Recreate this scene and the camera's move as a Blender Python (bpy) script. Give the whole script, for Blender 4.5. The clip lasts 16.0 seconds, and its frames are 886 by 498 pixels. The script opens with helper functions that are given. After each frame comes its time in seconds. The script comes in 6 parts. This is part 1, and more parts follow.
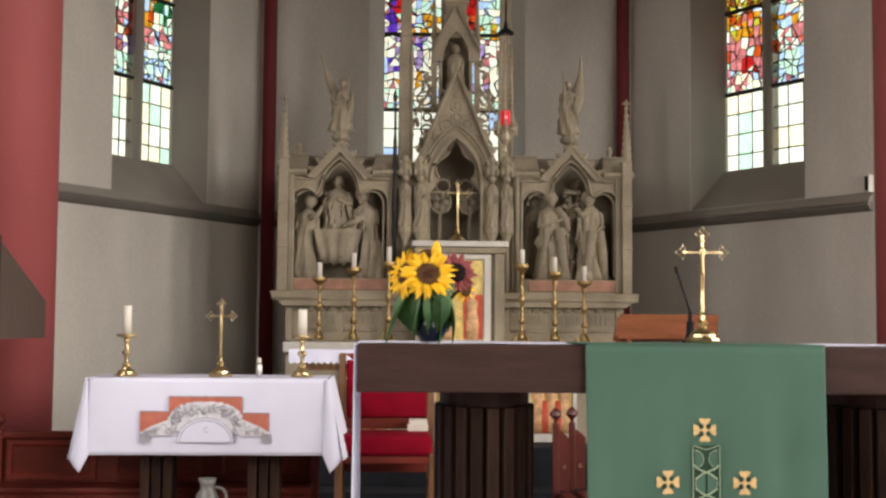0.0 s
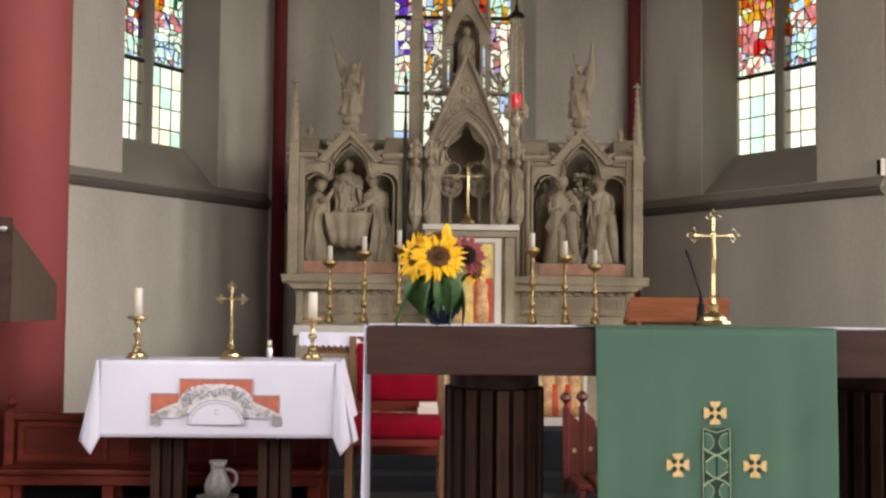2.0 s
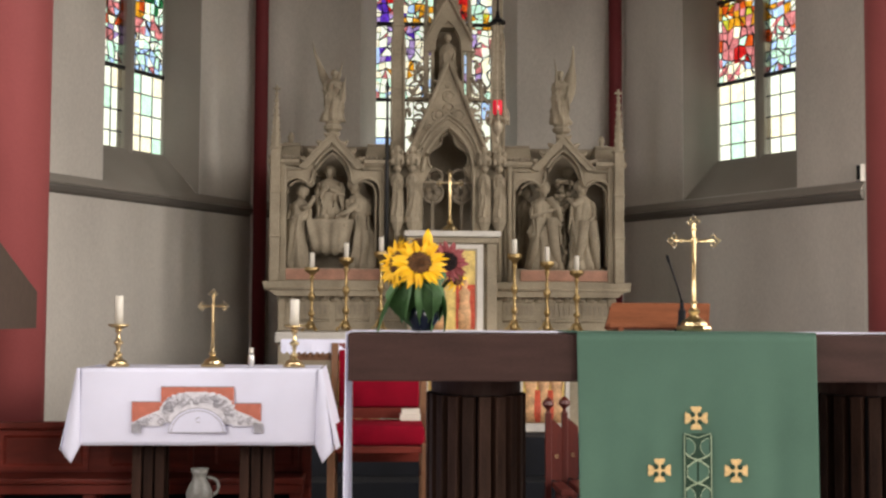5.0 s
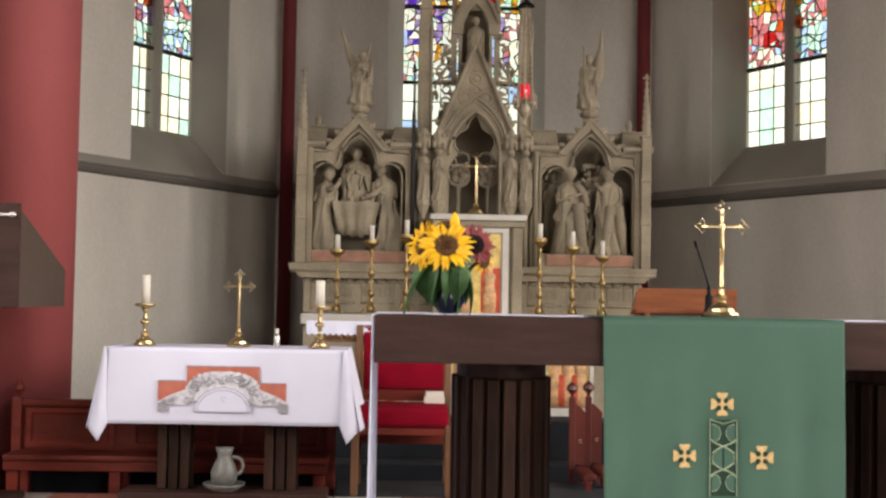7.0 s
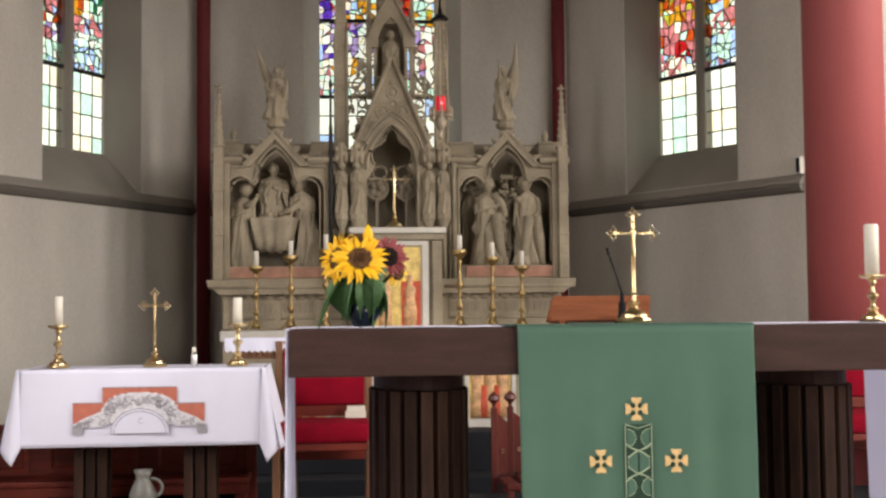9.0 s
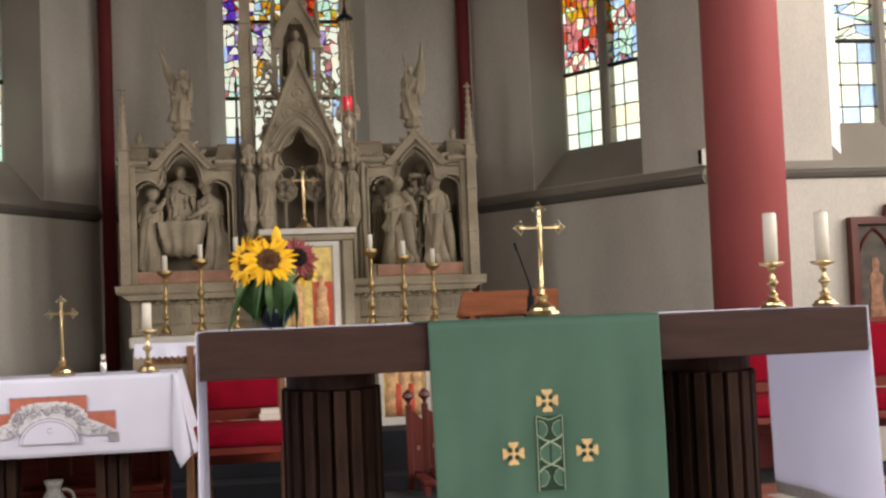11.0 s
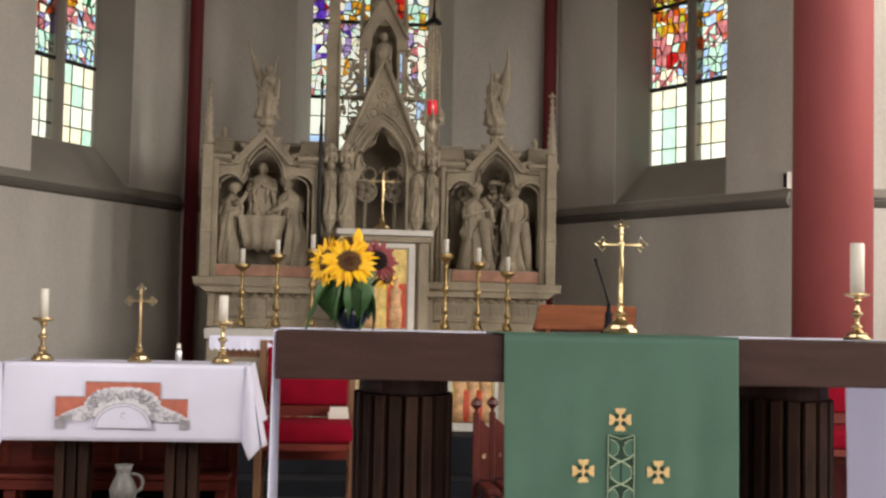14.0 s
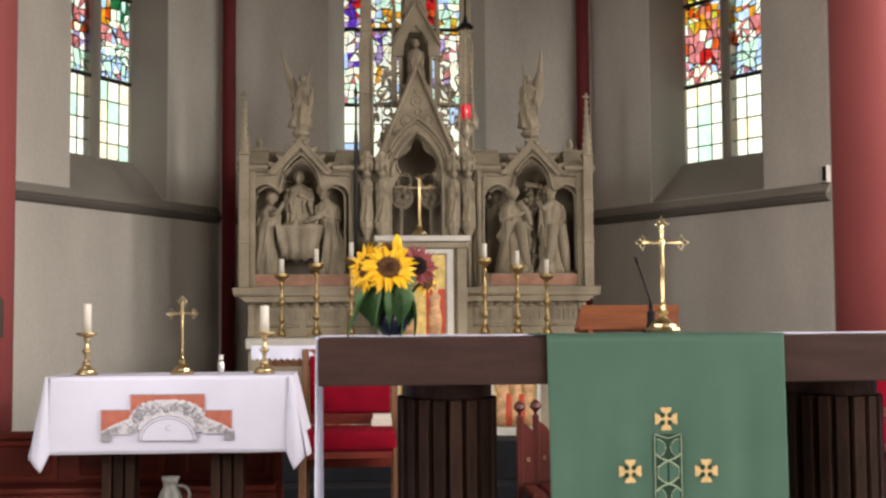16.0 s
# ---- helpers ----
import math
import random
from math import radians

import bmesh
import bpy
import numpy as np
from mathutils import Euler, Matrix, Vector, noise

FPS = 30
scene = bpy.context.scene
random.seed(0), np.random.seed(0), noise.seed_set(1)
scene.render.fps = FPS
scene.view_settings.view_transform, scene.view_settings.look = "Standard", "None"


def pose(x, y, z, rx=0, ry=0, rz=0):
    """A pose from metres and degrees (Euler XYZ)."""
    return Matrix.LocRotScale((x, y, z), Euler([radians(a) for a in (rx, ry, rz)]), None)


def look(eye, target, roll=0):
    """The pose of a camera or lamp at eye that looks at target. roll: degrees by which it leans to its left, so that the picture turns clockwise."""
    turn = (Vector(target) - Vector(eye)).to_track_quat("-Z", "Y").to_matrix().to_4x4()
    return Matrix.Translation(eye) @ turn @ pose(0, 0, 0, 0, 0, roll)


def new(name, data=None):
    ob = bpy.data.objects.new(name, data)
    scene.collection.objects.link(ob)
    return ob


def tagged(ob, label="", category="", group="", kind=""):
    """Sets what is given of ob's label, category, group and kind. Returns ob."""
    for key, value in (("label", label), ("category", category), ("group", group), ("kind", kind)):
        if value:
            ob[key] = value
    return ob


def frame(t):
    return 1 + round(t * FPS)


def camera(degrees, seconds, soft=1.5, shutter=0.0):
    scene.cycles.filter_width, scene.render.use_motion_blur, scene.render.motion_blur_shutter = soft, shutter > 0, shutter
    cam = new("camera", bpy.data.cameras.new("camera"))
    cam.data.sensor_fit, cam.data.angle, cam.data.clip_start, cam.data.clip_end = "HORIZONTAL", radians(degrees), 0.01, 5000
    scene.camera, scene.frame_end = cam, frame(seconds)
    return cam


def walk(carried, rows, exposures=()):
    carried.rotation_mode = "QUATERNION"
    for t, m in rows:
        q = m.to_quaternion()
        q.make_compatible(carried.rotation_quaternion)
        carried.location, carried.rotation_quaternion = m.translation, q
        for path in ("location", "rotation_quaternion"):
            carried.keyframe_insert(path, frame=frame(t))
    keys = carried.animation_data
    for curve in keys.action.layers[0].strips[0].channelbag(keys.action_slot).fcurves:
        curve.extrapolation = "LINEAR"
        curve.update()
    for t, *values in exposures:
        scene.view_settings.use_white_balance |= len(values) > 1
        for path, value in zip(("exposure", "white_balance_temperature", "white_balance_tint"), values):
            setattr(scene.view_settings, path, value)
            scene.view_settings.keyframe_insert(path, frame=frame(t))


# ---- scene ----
# camera: seconds, eye, yaw to the left, pitch up, roll
cam = camera(39.23, 16.0, soft=2.5)
PATH = [
    (0, (0.003, -0.008, 1.063), -2.437, 3.613, 0.432),
    (0.5, (0.003, -0.009, 1.061), -2.267, 3.360, 0.522),
    (1, (0.002, -0.008, 1.060), -2.152, 3.344, 0.581),
    (1.5, (0.005, -0.000, 1.059), -2.074, 3.218, 0.512),
    (2, (0.004, -0.002, 1.056), -1.961, 2.891, 0.538),
    (2.5, (-0.002, -0.002, 1.053), -1.697, 2.671, 0.750),
    (3, (0.001, 0.001, 1.058), -1.657, 2.885, 0.775),
    (3.5, (0.007, 0.002, 1.057), -2.262, 3.129, 0.298),
    (6, (0.010, -0.004, 1.051), -2.833, 3.205, 0.339),
    (6.5, (0.008, 0.010, 1.044), -2.223, 2.796, 0.677),
    (7, (-0.000, 0.000, 1.050), -1.640, 2.449, 1.018),
    (7.5, (-0.001, 0.008, 1.050), -1.071, 2.372, 0.829),
    (8, (0.007, 0.001, 1.051), -1.189, 2.407, 0.778),
    (8.5, (0.031, -0.002, 1.047), -2.737, 2.872, 0.379),
    (9, (0.045, 0.001, 1.044), -5.094, 3.093, -0.538),
    (9.5, (0.050, -0.008, 1.042), -7.036, 3.096, -1.359),
    (10, (0.054, -0.008, 1.041), -8.245, 2.966, -1.829),
    (10.2, (0.056, -0.020, 1.038), -8.601, 2.876, -1.879),
    (12.5, (0.052, -0.031, 1.042), -9.368, 3.246, -2.441),
    (13, (0.054, -0.025, 1.043), -9.126, 3.304, -1.901),
    (13.5, (0.042, -0.021, 1.048), -8.082, 3.292, -0.150),
    (14, (0.023, -0.016, 1.057), -5.812, 3.191, 1.231),
    (14.5, (0.007, 0.002, 1.052), -3.467, 2.608, 0.513),
    (15, (0.016, -0.012, 1.046), -2.777, 2.133, -0.165),
    (15.5, (0.020, -0.005, 1.047), -3.605, 2.846, -0.208),
    (16, (0.014, -0.005, 1.051), -4.121, 3.434, -0.378),
]


def aim(eye, yaw, pitch, roll):
    a, b = radians(yaw), radians(pitch)
    ahead = Vector((-math.sin(a) * math.cos(b), math.cos(a) * math.cos(b), math.sin(b)))
    return look(eye, Vector(eye) + ahead * 5, roll)


EXPOSURE = ((0.0, -0.61), (3.0, -0.57), (7.0, -0.56), (9.0, -0.56), (10.0, -0.67), (13.0, -0.78), (14.0, -0.72), (15.0, -0.60), (16.0, -0.53))
walk(cam, [(t, aim(eye, yaw, pitch, roll)) for t, eye, yaw, pitch, roll in PATH], EXPOSURE)

# ---- light ----
world = bpy.data.worlds.new("sky")
scene.world = world
world.use_nodes = True
sky = world.node_tree.nodes.new("ShaderNodeTexSky")
sky.sky_type, sky.sun_disc = "NISHITA", False
sky.sun_elevation, sky.sun_rotation = radians(42), radians(215)
back = world.node_tree.nodes["Background"]
back.inputs["Strength"].default_value = 0.15
world.node_tree.links.new(sky.outputs[0], back.inputs[0])


def area(name, m, w, h, power, color=(1, 1, 1)):
    d = bpy.data.lights.new(name, "AREA")
    d.shape, d.size, d.size_y, d.energy, d.color = "RECTANGLE", w, h, power, color
    ob = new(name, d)
    ob.matrix_world = m
    return tagged(ob, "added lamp for daylight from an unseen window", "window light", kind="structure")


LEFT_WALL, RIGHT_WALL, BACK_WALL, ROOF = -4.6, 8.6, -9.0, 8.5
DAY = (1.0, 0.935, 0.905)
SUNLIT = (1.0, 0.915, 0.845)
# lamps added at unseen side windows; the left row fills the right wall
for wy, right, left, tint in ((-5.0, 900, 240, SUNLIT), (-0.5, 650, 330, SUNLIT), (3.0, 600, 400, SUNLIT), (6.35, 430, 0, SUNLIT)):
    area("unseen_window_lamp", look((RIGHT_WALL - 0.05, wy, 4.2), (0, wy, 2.8)), 1.6, 4.2, right, tint)
    if left:
        area("unseen_window_lamp", look((LEFT_WALL + 0.05, wy, 4.2), (0, wy, 2.8)), 1.6, 4.2, left, DAY)
# added key lamp at an unseen opening in the back wall
area("unseen_window_lamp", look((5.4, BACK_WALL + 0.05, 3.2), (0.5, 0, 1.8)), 3.0, 3.4, 620, SUNLIT)

# ---- materials ----


def nodes_of(name):
    m = bpy.data.materials.new(name)
    m.use_nodes = True
    t = m.node_tree
    return m, t, t.nodes["Principled BSDF"]


def mat(name, color, rough=0.6, metal=0.0, vary=0.12, scale=3.0, grain=60.0, bump=0.15, stretch=(1, 1, 1), dark=None, spec=0.5, per_piece=0.0):
    """A surface with colour variation at two scales and fine relief."""
    m, t, p = nodes_of(name)
    co = t.nodes.new("ShaderNodeTexCoord")
    mp = t.nodes.new("ShaderNodeMapping")
    mp.inputs["Scale"].default_value = stretch
    t.links.new(co.outputs["Object"], mp.inputs[0])
    big, fine = t.nodes.new("ShaderNodeTexNoise"), t.nodes.new("ShaderNodeTexNoise")
    big.inputs["Scale"].default_value, fine.inputs["Scale"].default_value = scale, grain
    big.inputs["Detail"].default_value = 5
    for n in (big, fine):
        t.links.new(mp.outputs[0], n.inputs["Vector"])
    add = t.nodes.new("ShaderNodeMath")
    add.operation = "MULTIPLY_ADD"
    add.inputs[1].default_value = 0.65
    t.links.new(big.outputs[0], add.inputs[0])
    sc = t.nodes.new("ShaderNodeMath")
    sc.operation = "MULTIPLY"
    sc.inputs[1].default_value = 0.35
    t.links.new(fine.outputs[0], sc.inputs[0])
    t.links.new(sc.outputs[0], add.inputs[2])
    ramp = t.nodes.new("ShaderNodeValToRGB")
    lo = dark or tuple(c * (1 - vary * 1.6) for c in color)
    hi = tuple(min(1, c * (1 + vary)) for c in color)
    ramp.color_ramp.elements[0].position, ramp.color_ramp.elements[0].color = 0.3, (*lo, 1)
    ramp.color_ramp.elements[1].position, ramp.color_ramp.elements[1].color = 0.7, (*hi, 1)
    t.links.new(add.outputs[0], ramp.inputs[0])
    out = ramp.outputs[0]
    if per_piece:
        info, hsv = t.nodes.new("ShaderNodeObjectInfo"), t.nodes.new("ShaderNodeHueSaturation")
        rg = t.nodes.new("ShaderNodeMapRange")
        rg.inputs[3].default_value, rg.inputs[4].default_value = 1 - per_piece, 1 + per_piece
        t.links.new(info.outputs["Random"], rg.inputs[0])
        t.links.new(rg.outputs[0], hsv.inputs["Value"])
        t.links.new(out, hsv.inputs["Color"])
        out = hsv.outputs[0]
    t.links.new(out, p.inputs["Base Color"])
    p.inputs["Roughness"].default_value, p.inputs["Metallic"].default_value = rough, metal
    p.inputs["Specular IOR Level"].default_value = spec
    if bump:
        b = t.nodes.new("ShaderNodeBump")
        b.inputs["Strength"].default_value, b.inputs["Distance"].default_value = bump, 0.01
        t.links.new(add.outputs[0], b.inputs["Height"])
        t.links.new(b.outputs[0], p.inputs["Normal"])
    return m


PLASTER = mat("plaster", (0.63, 0.595, 0.535), 0.9, vary=0.15, scale=1.3, grain=90, bump=0.08, spec=0.2, stretch=(1, 1, 0.35))
# trim grey; on side reveals and mullions the shade is in the colour
PLASTER_TRIM = mat("trim_grey_with_shade", (0.285, 0.262, 0.228), 0.85, vary=0.08, scale=2, grain=80, bump=0.1, spec=0.2)
# dark lower moulding: its shadow stripe is put into the colour
STRING = mat("string_course_shaded", (0.17, 0.155, 0.135), 0.85, vary=0.1, scale=2, grain=70, bump=0.1, spec=0.2)
# unseen ceiling and nave walls, coloured dark to cut bounced light
VAULT = mat("dim_unseen_ceiling", (0.26, 0.22, 0.17), 0.9, vary=0.1, scale=1, grain=60, bump=0.1, spec=0.1)
NAVE = mat("dim_unseen_nave", (0.34, 0.29, 0.24), 0.9, vary=0.1, scale=1, grain=60, bump=0.1, spec=0.1)
RED_PAINT = mat("red_column_paint", (0.39, 0.100, 0.100), 0.6, vary=0.08, scale=1.2, grain=70, bump=0.08, spec=0.25)
DARK_RED = mat("dark_red_shaft_paint", (0.16, 0.022, 0.026), 0.6, vary=0.1, scale=2, bump=0.08, spec=0.25)
STONE = mat("altar_sandstone", (0.365, 0.313, 0.228), 0.85, vary=0.22, scale=4, grain=70, bump=0.25, spec=0.2)
# sandstone darkened for recesses and carving: shade put into the colour
STONE_DARK = mat("shaded_sandstone", (0.31, 0.265, 0.20), 0.9, vary=0.16, scale=4, grain=60, bump=0.25, spec=0.2)
RED_STONE = mat("red_marble_band", (0.47, 0.25, 0.17), 0.7, vary=0.25, scale=9, grain=80, bump=0.1)
MARBLE = mat("white_marble", (0.66, 0.63, 0.57), 0.5, vary=0.1, scale=6, grain=60, bump=0.05)
GOLD = mat("polished_brass", (0.66, 0.52, 0.29), 0.28, 1.0, vary=0.15, scale=12, grain=90, bump=0.08)
GILT = mat("gilded_panel", (0.88, 0.60, 0.20), 0.45, 0.3, vary=0.3, scale=14, grain=70, bump=0.4)
BRASS_DULL = mat("tarnished_brass", (0.46, 0.33, 0.15), 0.42, 1.0, vary=0.3, scale=18, grain=90, bump=0.15)
SILVER = mat("silver_metal", (0.72, 0.72, 0.72), 0.3, 1.0, vary=0.1, scale=10, bump=0.05)
LAMP_BRASS = mat("pale_worn_brass", (0.50, 0.43, 0.32), 0.5, 0.6, vary=0.3, scale=20, grain=90, bump=0.15)
WAX = mat("candle_wax", (0.80, 0.76, 0.66), 0.5, vary=0.04, scale=8, bump=0.04)
# black for plastic parts, also for the shade between leg slats
BLACK = mat("black_plastic_and_gap_shade", (0.010, 0.010, 0.012), 0.6, vary=0.1, bump=0.05, spec=0.15)
OAK_DARK = mat("dark_stained_oak", (0.043, 0.021, 0.017), 0.6, vary=0.4, scale=3, grain=60, bump=0.2, stretch=(1, 6, 6), dark=(0.026, 0.013, 0.011), per_piece=0.25, spec=0.2)
OAK_SLAT = mat("dark_stained_oak_slat", (0.044, 0.023, 0.016), 0.6, vary=0.4, scale=3, grain=60, bump=0.2, stretch=(8, 8, 1), dark=(0.015, 0.008, 0.006), per_piece=0.35, spec=0.1)
MAHOGANY = mat("red_brown_mahogany", (0.205, 0.030, 0.019), 0.5, vary=0.3, scale=3, grain=50, bump=0.12, stretch=(1, 7, 7), dark=(0.12, 0.020, 0.012), per_piece=0.15, spec=0.3)
PALE_WOOD = mat("orange_brown_beech", (0.24, 0.085, 0.040), 0.75, vary=0.25, scale=3, grain=50, bump=0.1, stretch=(1, 7, 7), spec=0.08)
MID_WOOD = mat("brown_chair_wood", (0.20, 0.095, 0.045), 0.45, vary=0.3, scale=4, grain=50, bump=0.12, stretch=(6, 6, 1))
STALL_WOOD = mat("dark_red_brown_stall_wood", (0.12, 0.020, 0.013), 0.4, vary=0.3, scale=3, grain=50, bump=0.12, stretch=(7, 7, 1), dark=(0.055, 0.010, 0.008), spec=0.4)
WALNUT = mat("grey_brown_walnut", (0.085, 0.058, 0.045), 0.6, vary=0.12, scale=3, grain=50, bump=0.1, stretch=(1, 6, 6))
VELVET = mat("crimson_velvet", (0.25, 0.004, 0.018), 0.95, vary=0.2, scale=6, grain=220, bump=0.2, spec=0.1)
LINEN = mat("white_linen", (0.79, 0.80, 0.95), 0.9, vary=0.03, scale=5, grain=300, bump=0.12, spec=0.15)
def let_through(m, share, color):
    """Lets part of the light that falls on a thin cloth pass through it."""
    t = m.node_tree
    tl, mx = t.nodes.new("ShaderNodeBsdfTranslucent"), t.nodes.new("ShaderNodeMixShader")
    tl.inputs[0].default_value = (*color, 1)
    mx.inputs[0].default_value = share
    t.links.new(t.nodes["Principled BSDF"].outputs[0], mx.inputs[1])
    t.links.new(tl.outputs[0], mx.inputs[2])
    t.links.new(mx.outputs[0], t.nodes["Material Output"].inputs[0])


LINEN_THIN = mat("thin_white_linen", (0.80, 0.80, 0.89), 0.9, vary=0.03, scale=5, grain=300, bump=0.12, spec=0.15)
let_through(LINEN_THIN, 0.5, (0.78, 0.79, 0.92))
GREEN = mat("green_altar_cloth", (0.080, 0.153, 0.113), 0.85, vary=0.1, scale=3, grain=300, bump=0.12, spec=0.2)
GREEN_DARK = mat("dark_green_embroidery", (0.014, 0.045, 0.025), 0.85, vary=0.2, scale=30, grain=300, bump=0.2)
THREAD = mat("gold_thread", (0.72, 0.50, 0.22), 0.6, vary=0.2, scale=40, grain=300, bump=0.3)
PALE_THREAD = mat("pale_green_thread", (0.33, 0.42, 0.28), 0.7, vary=0.2, scale=40, grain=300, bump=0.3)
SALMON = mat("salmon_print", (0.58, 0.185, 0.125), 0.9, vary=0.15, scale=20, grain=300, bump=0.1)
PRINT_GREY = mat("grey_ink_print", (0.40, 0.39, 0.43), 0.9, vary=0.25, scale=40, grain=200, bump=0.1)
PRINT_PALE = mat("pale_grey_print", (0.78, 0.77, 0.82), 0.9, vary=0.12, scale=40, grain=200, bump=0.1)
CERAMIC = mat("grey_stoneware", (0.22, 0.22, 0.20), 0.4, vary=0.25, scale=25, grain=80, bump=0.1)
CARPET = mat("dark_blue_carpet", (0.012, 0.014, 0.020), 0.95, vary=0.3, scale=3, grain=200, bump=0.3)
FLOOR_STONE = mat("pale_floor_tile", (0.42, 0.39, 0.36), 0.5, vary=0.12, scale=5, grain=60, bump=0.1, per_piece=0.1)
FLOOR_RED = mat("red_floor_tile", (0.30, 0.11, 0.08), 0.5, vary=0.2, scale=5, grain=60, bump=0.1, per_piece=0.15)
PETAL = mat("yellow_petal", (0.90, 0.56, 0.008), 0.6, vary=0.15, scale=25, grain=80, bump=0.2, dark=(0.84, 0.41, 0.004))
PETAL_RED = mat("dusky_red_petal", (0.30, 0.055, 0.060), 0.6, vary=0.3, scale=25, grain=80, bump=0.2)
SEEDS = mat("brown_seed_head", (0.13, 0.055, 0.016), 0.9, vary=0.5, scale=80, grain=200, bump=0.6)
SEEDS_DARK = mat("near_black_seed_head", (0.018, 0.007, 0.008), 0.9, vary=0.4, scale=80, grain=200, bump=0.6)
LEAF = mat("sunflower_leaf", (0.065, 0.15, 0.050), 0.6, vary=0.25, scale=12, grain=90, bump=0.3)
VASE = mat("dark_blue_glaze", (0.012, 0.018, 0.035), 0.2, vary=0.2, scale=10, bump=0.03)
LEAD = mat("lead_came", (0.02, 0.02, 0.02), 0.7, vary=0.2, scale=20, bump=0.1)
PAINT_RED = mat("vermilion_paint", (0.60, 0.09, 0.04), 0.6, vary=0.3, scale=20, grain=70, bump=0.1)
PAINT_FLESH = mat("ochre_painted_relief", (0.74, 0.44, 0.22), 0.6, vary=0.35, scale=18, grain=70, bump=0.2)
PAINT_ROBE = mat("brown_painted_robe", (0.36, 0.18, 0.095), 0.6, vary=0.45, scale=14, grain=70, bump=0.1)
PAINT_OLIVE = mat("olive_painted_panel", (0.075, 0.062, 0.045), 0.6, vary=0.4, scale=9, grain=70, bump=0.1)


def glass(name, color, see=1.0):
    m, t, p = nodes_of(name)
    t.nodes.remove(p)
    tr, gl, mx = t.nodes.new("ShaderNodeBsdfTransparent"), t.nodes.new("ShaderNodeBsdfGlossy"), t.nodes.new("ShaderNodeMixShader")
    co, no, rp = t.nodes.new("ShaderNodeTexCoord"), t.nodes.new("ShaderNodeTexNoise"), t.nodes.new("ShaderNodeMixRGB")
    no.inputs["Scale"].default_value, no.inputs["Detail"].default_value = 17.0, 5.0
    t.links.new(co.outputs["Object"], no.inputs["Vector"])
    t.links.new(no.outputs[0], rp.inputs[0])
    rp.inputs[1].default_value = (*[c * (0.82 if min(color) > 0.6 else 0.45) * see for c in color], 1)
    rp.inputs[2].default_value = (*[min(1, (c * 0.85 + 0.15) * see) for c in color], 1)
    t.links.new(rp.outputs[0], tr.inputs[0])
    gl.inputs["Roughness"].default_value = 0.15
    mx.inputs[0].default_value = 0.03
    t.links.new(tr.outputs[0], mx.inputs[1])
    t.links.new(gl.outputs[0], mx.inputs[2])
    t.links.new(mx.outputs[0], t.nodes["Material Output"].inputs[0])
    return m


GLASS = {
    "clear": glass("clear_glass", (0.92, 0.95, 0.90)),
    "milk": glass("milky_glass", (0.95, 0.93, 0.82)),
    "mint": glass("mint_glass", (0.74, 0.92, 0.84)),
    "sky": glass("pale_blue_glass", (0.62, 0.76, 0.95)),
    "yellow": glass("yellow_glass", (0.95, 0.62, 0.06)),
    "lemon": glass("lemon_glass", (0.80, 0.80, 0.15)),
    "orange": glass("orange_glass", (0.90, 0.28, 0.04)),
    "red": glass("red_glass", (0.80, 0.04, 0.04)),
    "pink": glass("pink_glass", (0.92, 0.50, 0.52)),
    "violet": glass("violet_glass", (0.30, 0.12, 0.75)),
    "blue": glass("blue_glass", (0.12, 0.18, 0.70)),
    "green": glass("green_glass", (0.03, 0.38, 0.16)),
    "brown": glass("amber_brown_glass", (0.45, 0.20, 0.08)),
    "lilac": glass("lilac_glass", (0.72, 0.60, 0.90)),
}


def glow(name, color, strength):
    m, t, p = nodes_of(name)
    p.inputs["Base Color"].default_value = (*color, 1)
    p.inputs["Emission Color"].default_value = (*color, 1)
    p.inputs["Emission Strength"].default_value = strength
    return m


DAYLIGHT = glow("bright_sky_backdrop", (1.0, 0.99, 0.96), 1.55)
LAMP_GLOW = glow("lit_red_glass", (0.62, 0.008, 0.03), 0.9)
FLAME = glow("lamp_flame", (1.0, 0.18, 0.22), 5.0)

# ---- mesh helpers ----


def thing(name, label, category, group="", kind="", at=(0, 0, 0)):
    ob = new(name)
    ob.location = at
    return tagged(ob, label, category, group, kind)


def mesh_of(name, bm, material, smooth=False):
    bmesh.ops.recalc_face_normals(bm, faces=bm.faces)
    me = bpy.data.meshes.new(name)
    for f in bm.faces:
        f.smooth = smooth
    bm.to_mesh(me)
    bm.free()
    me.materials.append(material)
    return me


def part(name, bm, material, parent, label="", smooth=False):
    """Links a bmesh, given in world places, as one mesh object under a thing or a part."""
    base = parent
    off = Vector((0, 0, 0))
    while base is not None:
        off += base.location
        base = base.parent
    bmesh.ops.translate(bm, vec=-off, verts=bm.verts)
    ob = new(name, mesh_of(name, bm, material, smooth))
    ob.parent = parent
    return tagged(ob, label)


def solo(name, bm, material, label, category, group="", kind="", smooth=False):
    """A thing of one mesh, given in world places, with its origin at the middle of its base."""
    vs = [v.co for v in bm.verts]
    at = Vector(((min(v.x for v in vs) + max(v.x for v in vs)) / 2, (min(v.y for v in vs) + max(v.y for v in vs)) / 2, min(v.z for v in vs)))
    bmesh.ops.translate(bm, vec=-at, verts=bm.verts)
    ob = new(name, mesh_of(name, bm, material, smooth))
    ob.location = at
    return tagged(ob, label, category, group, kind)


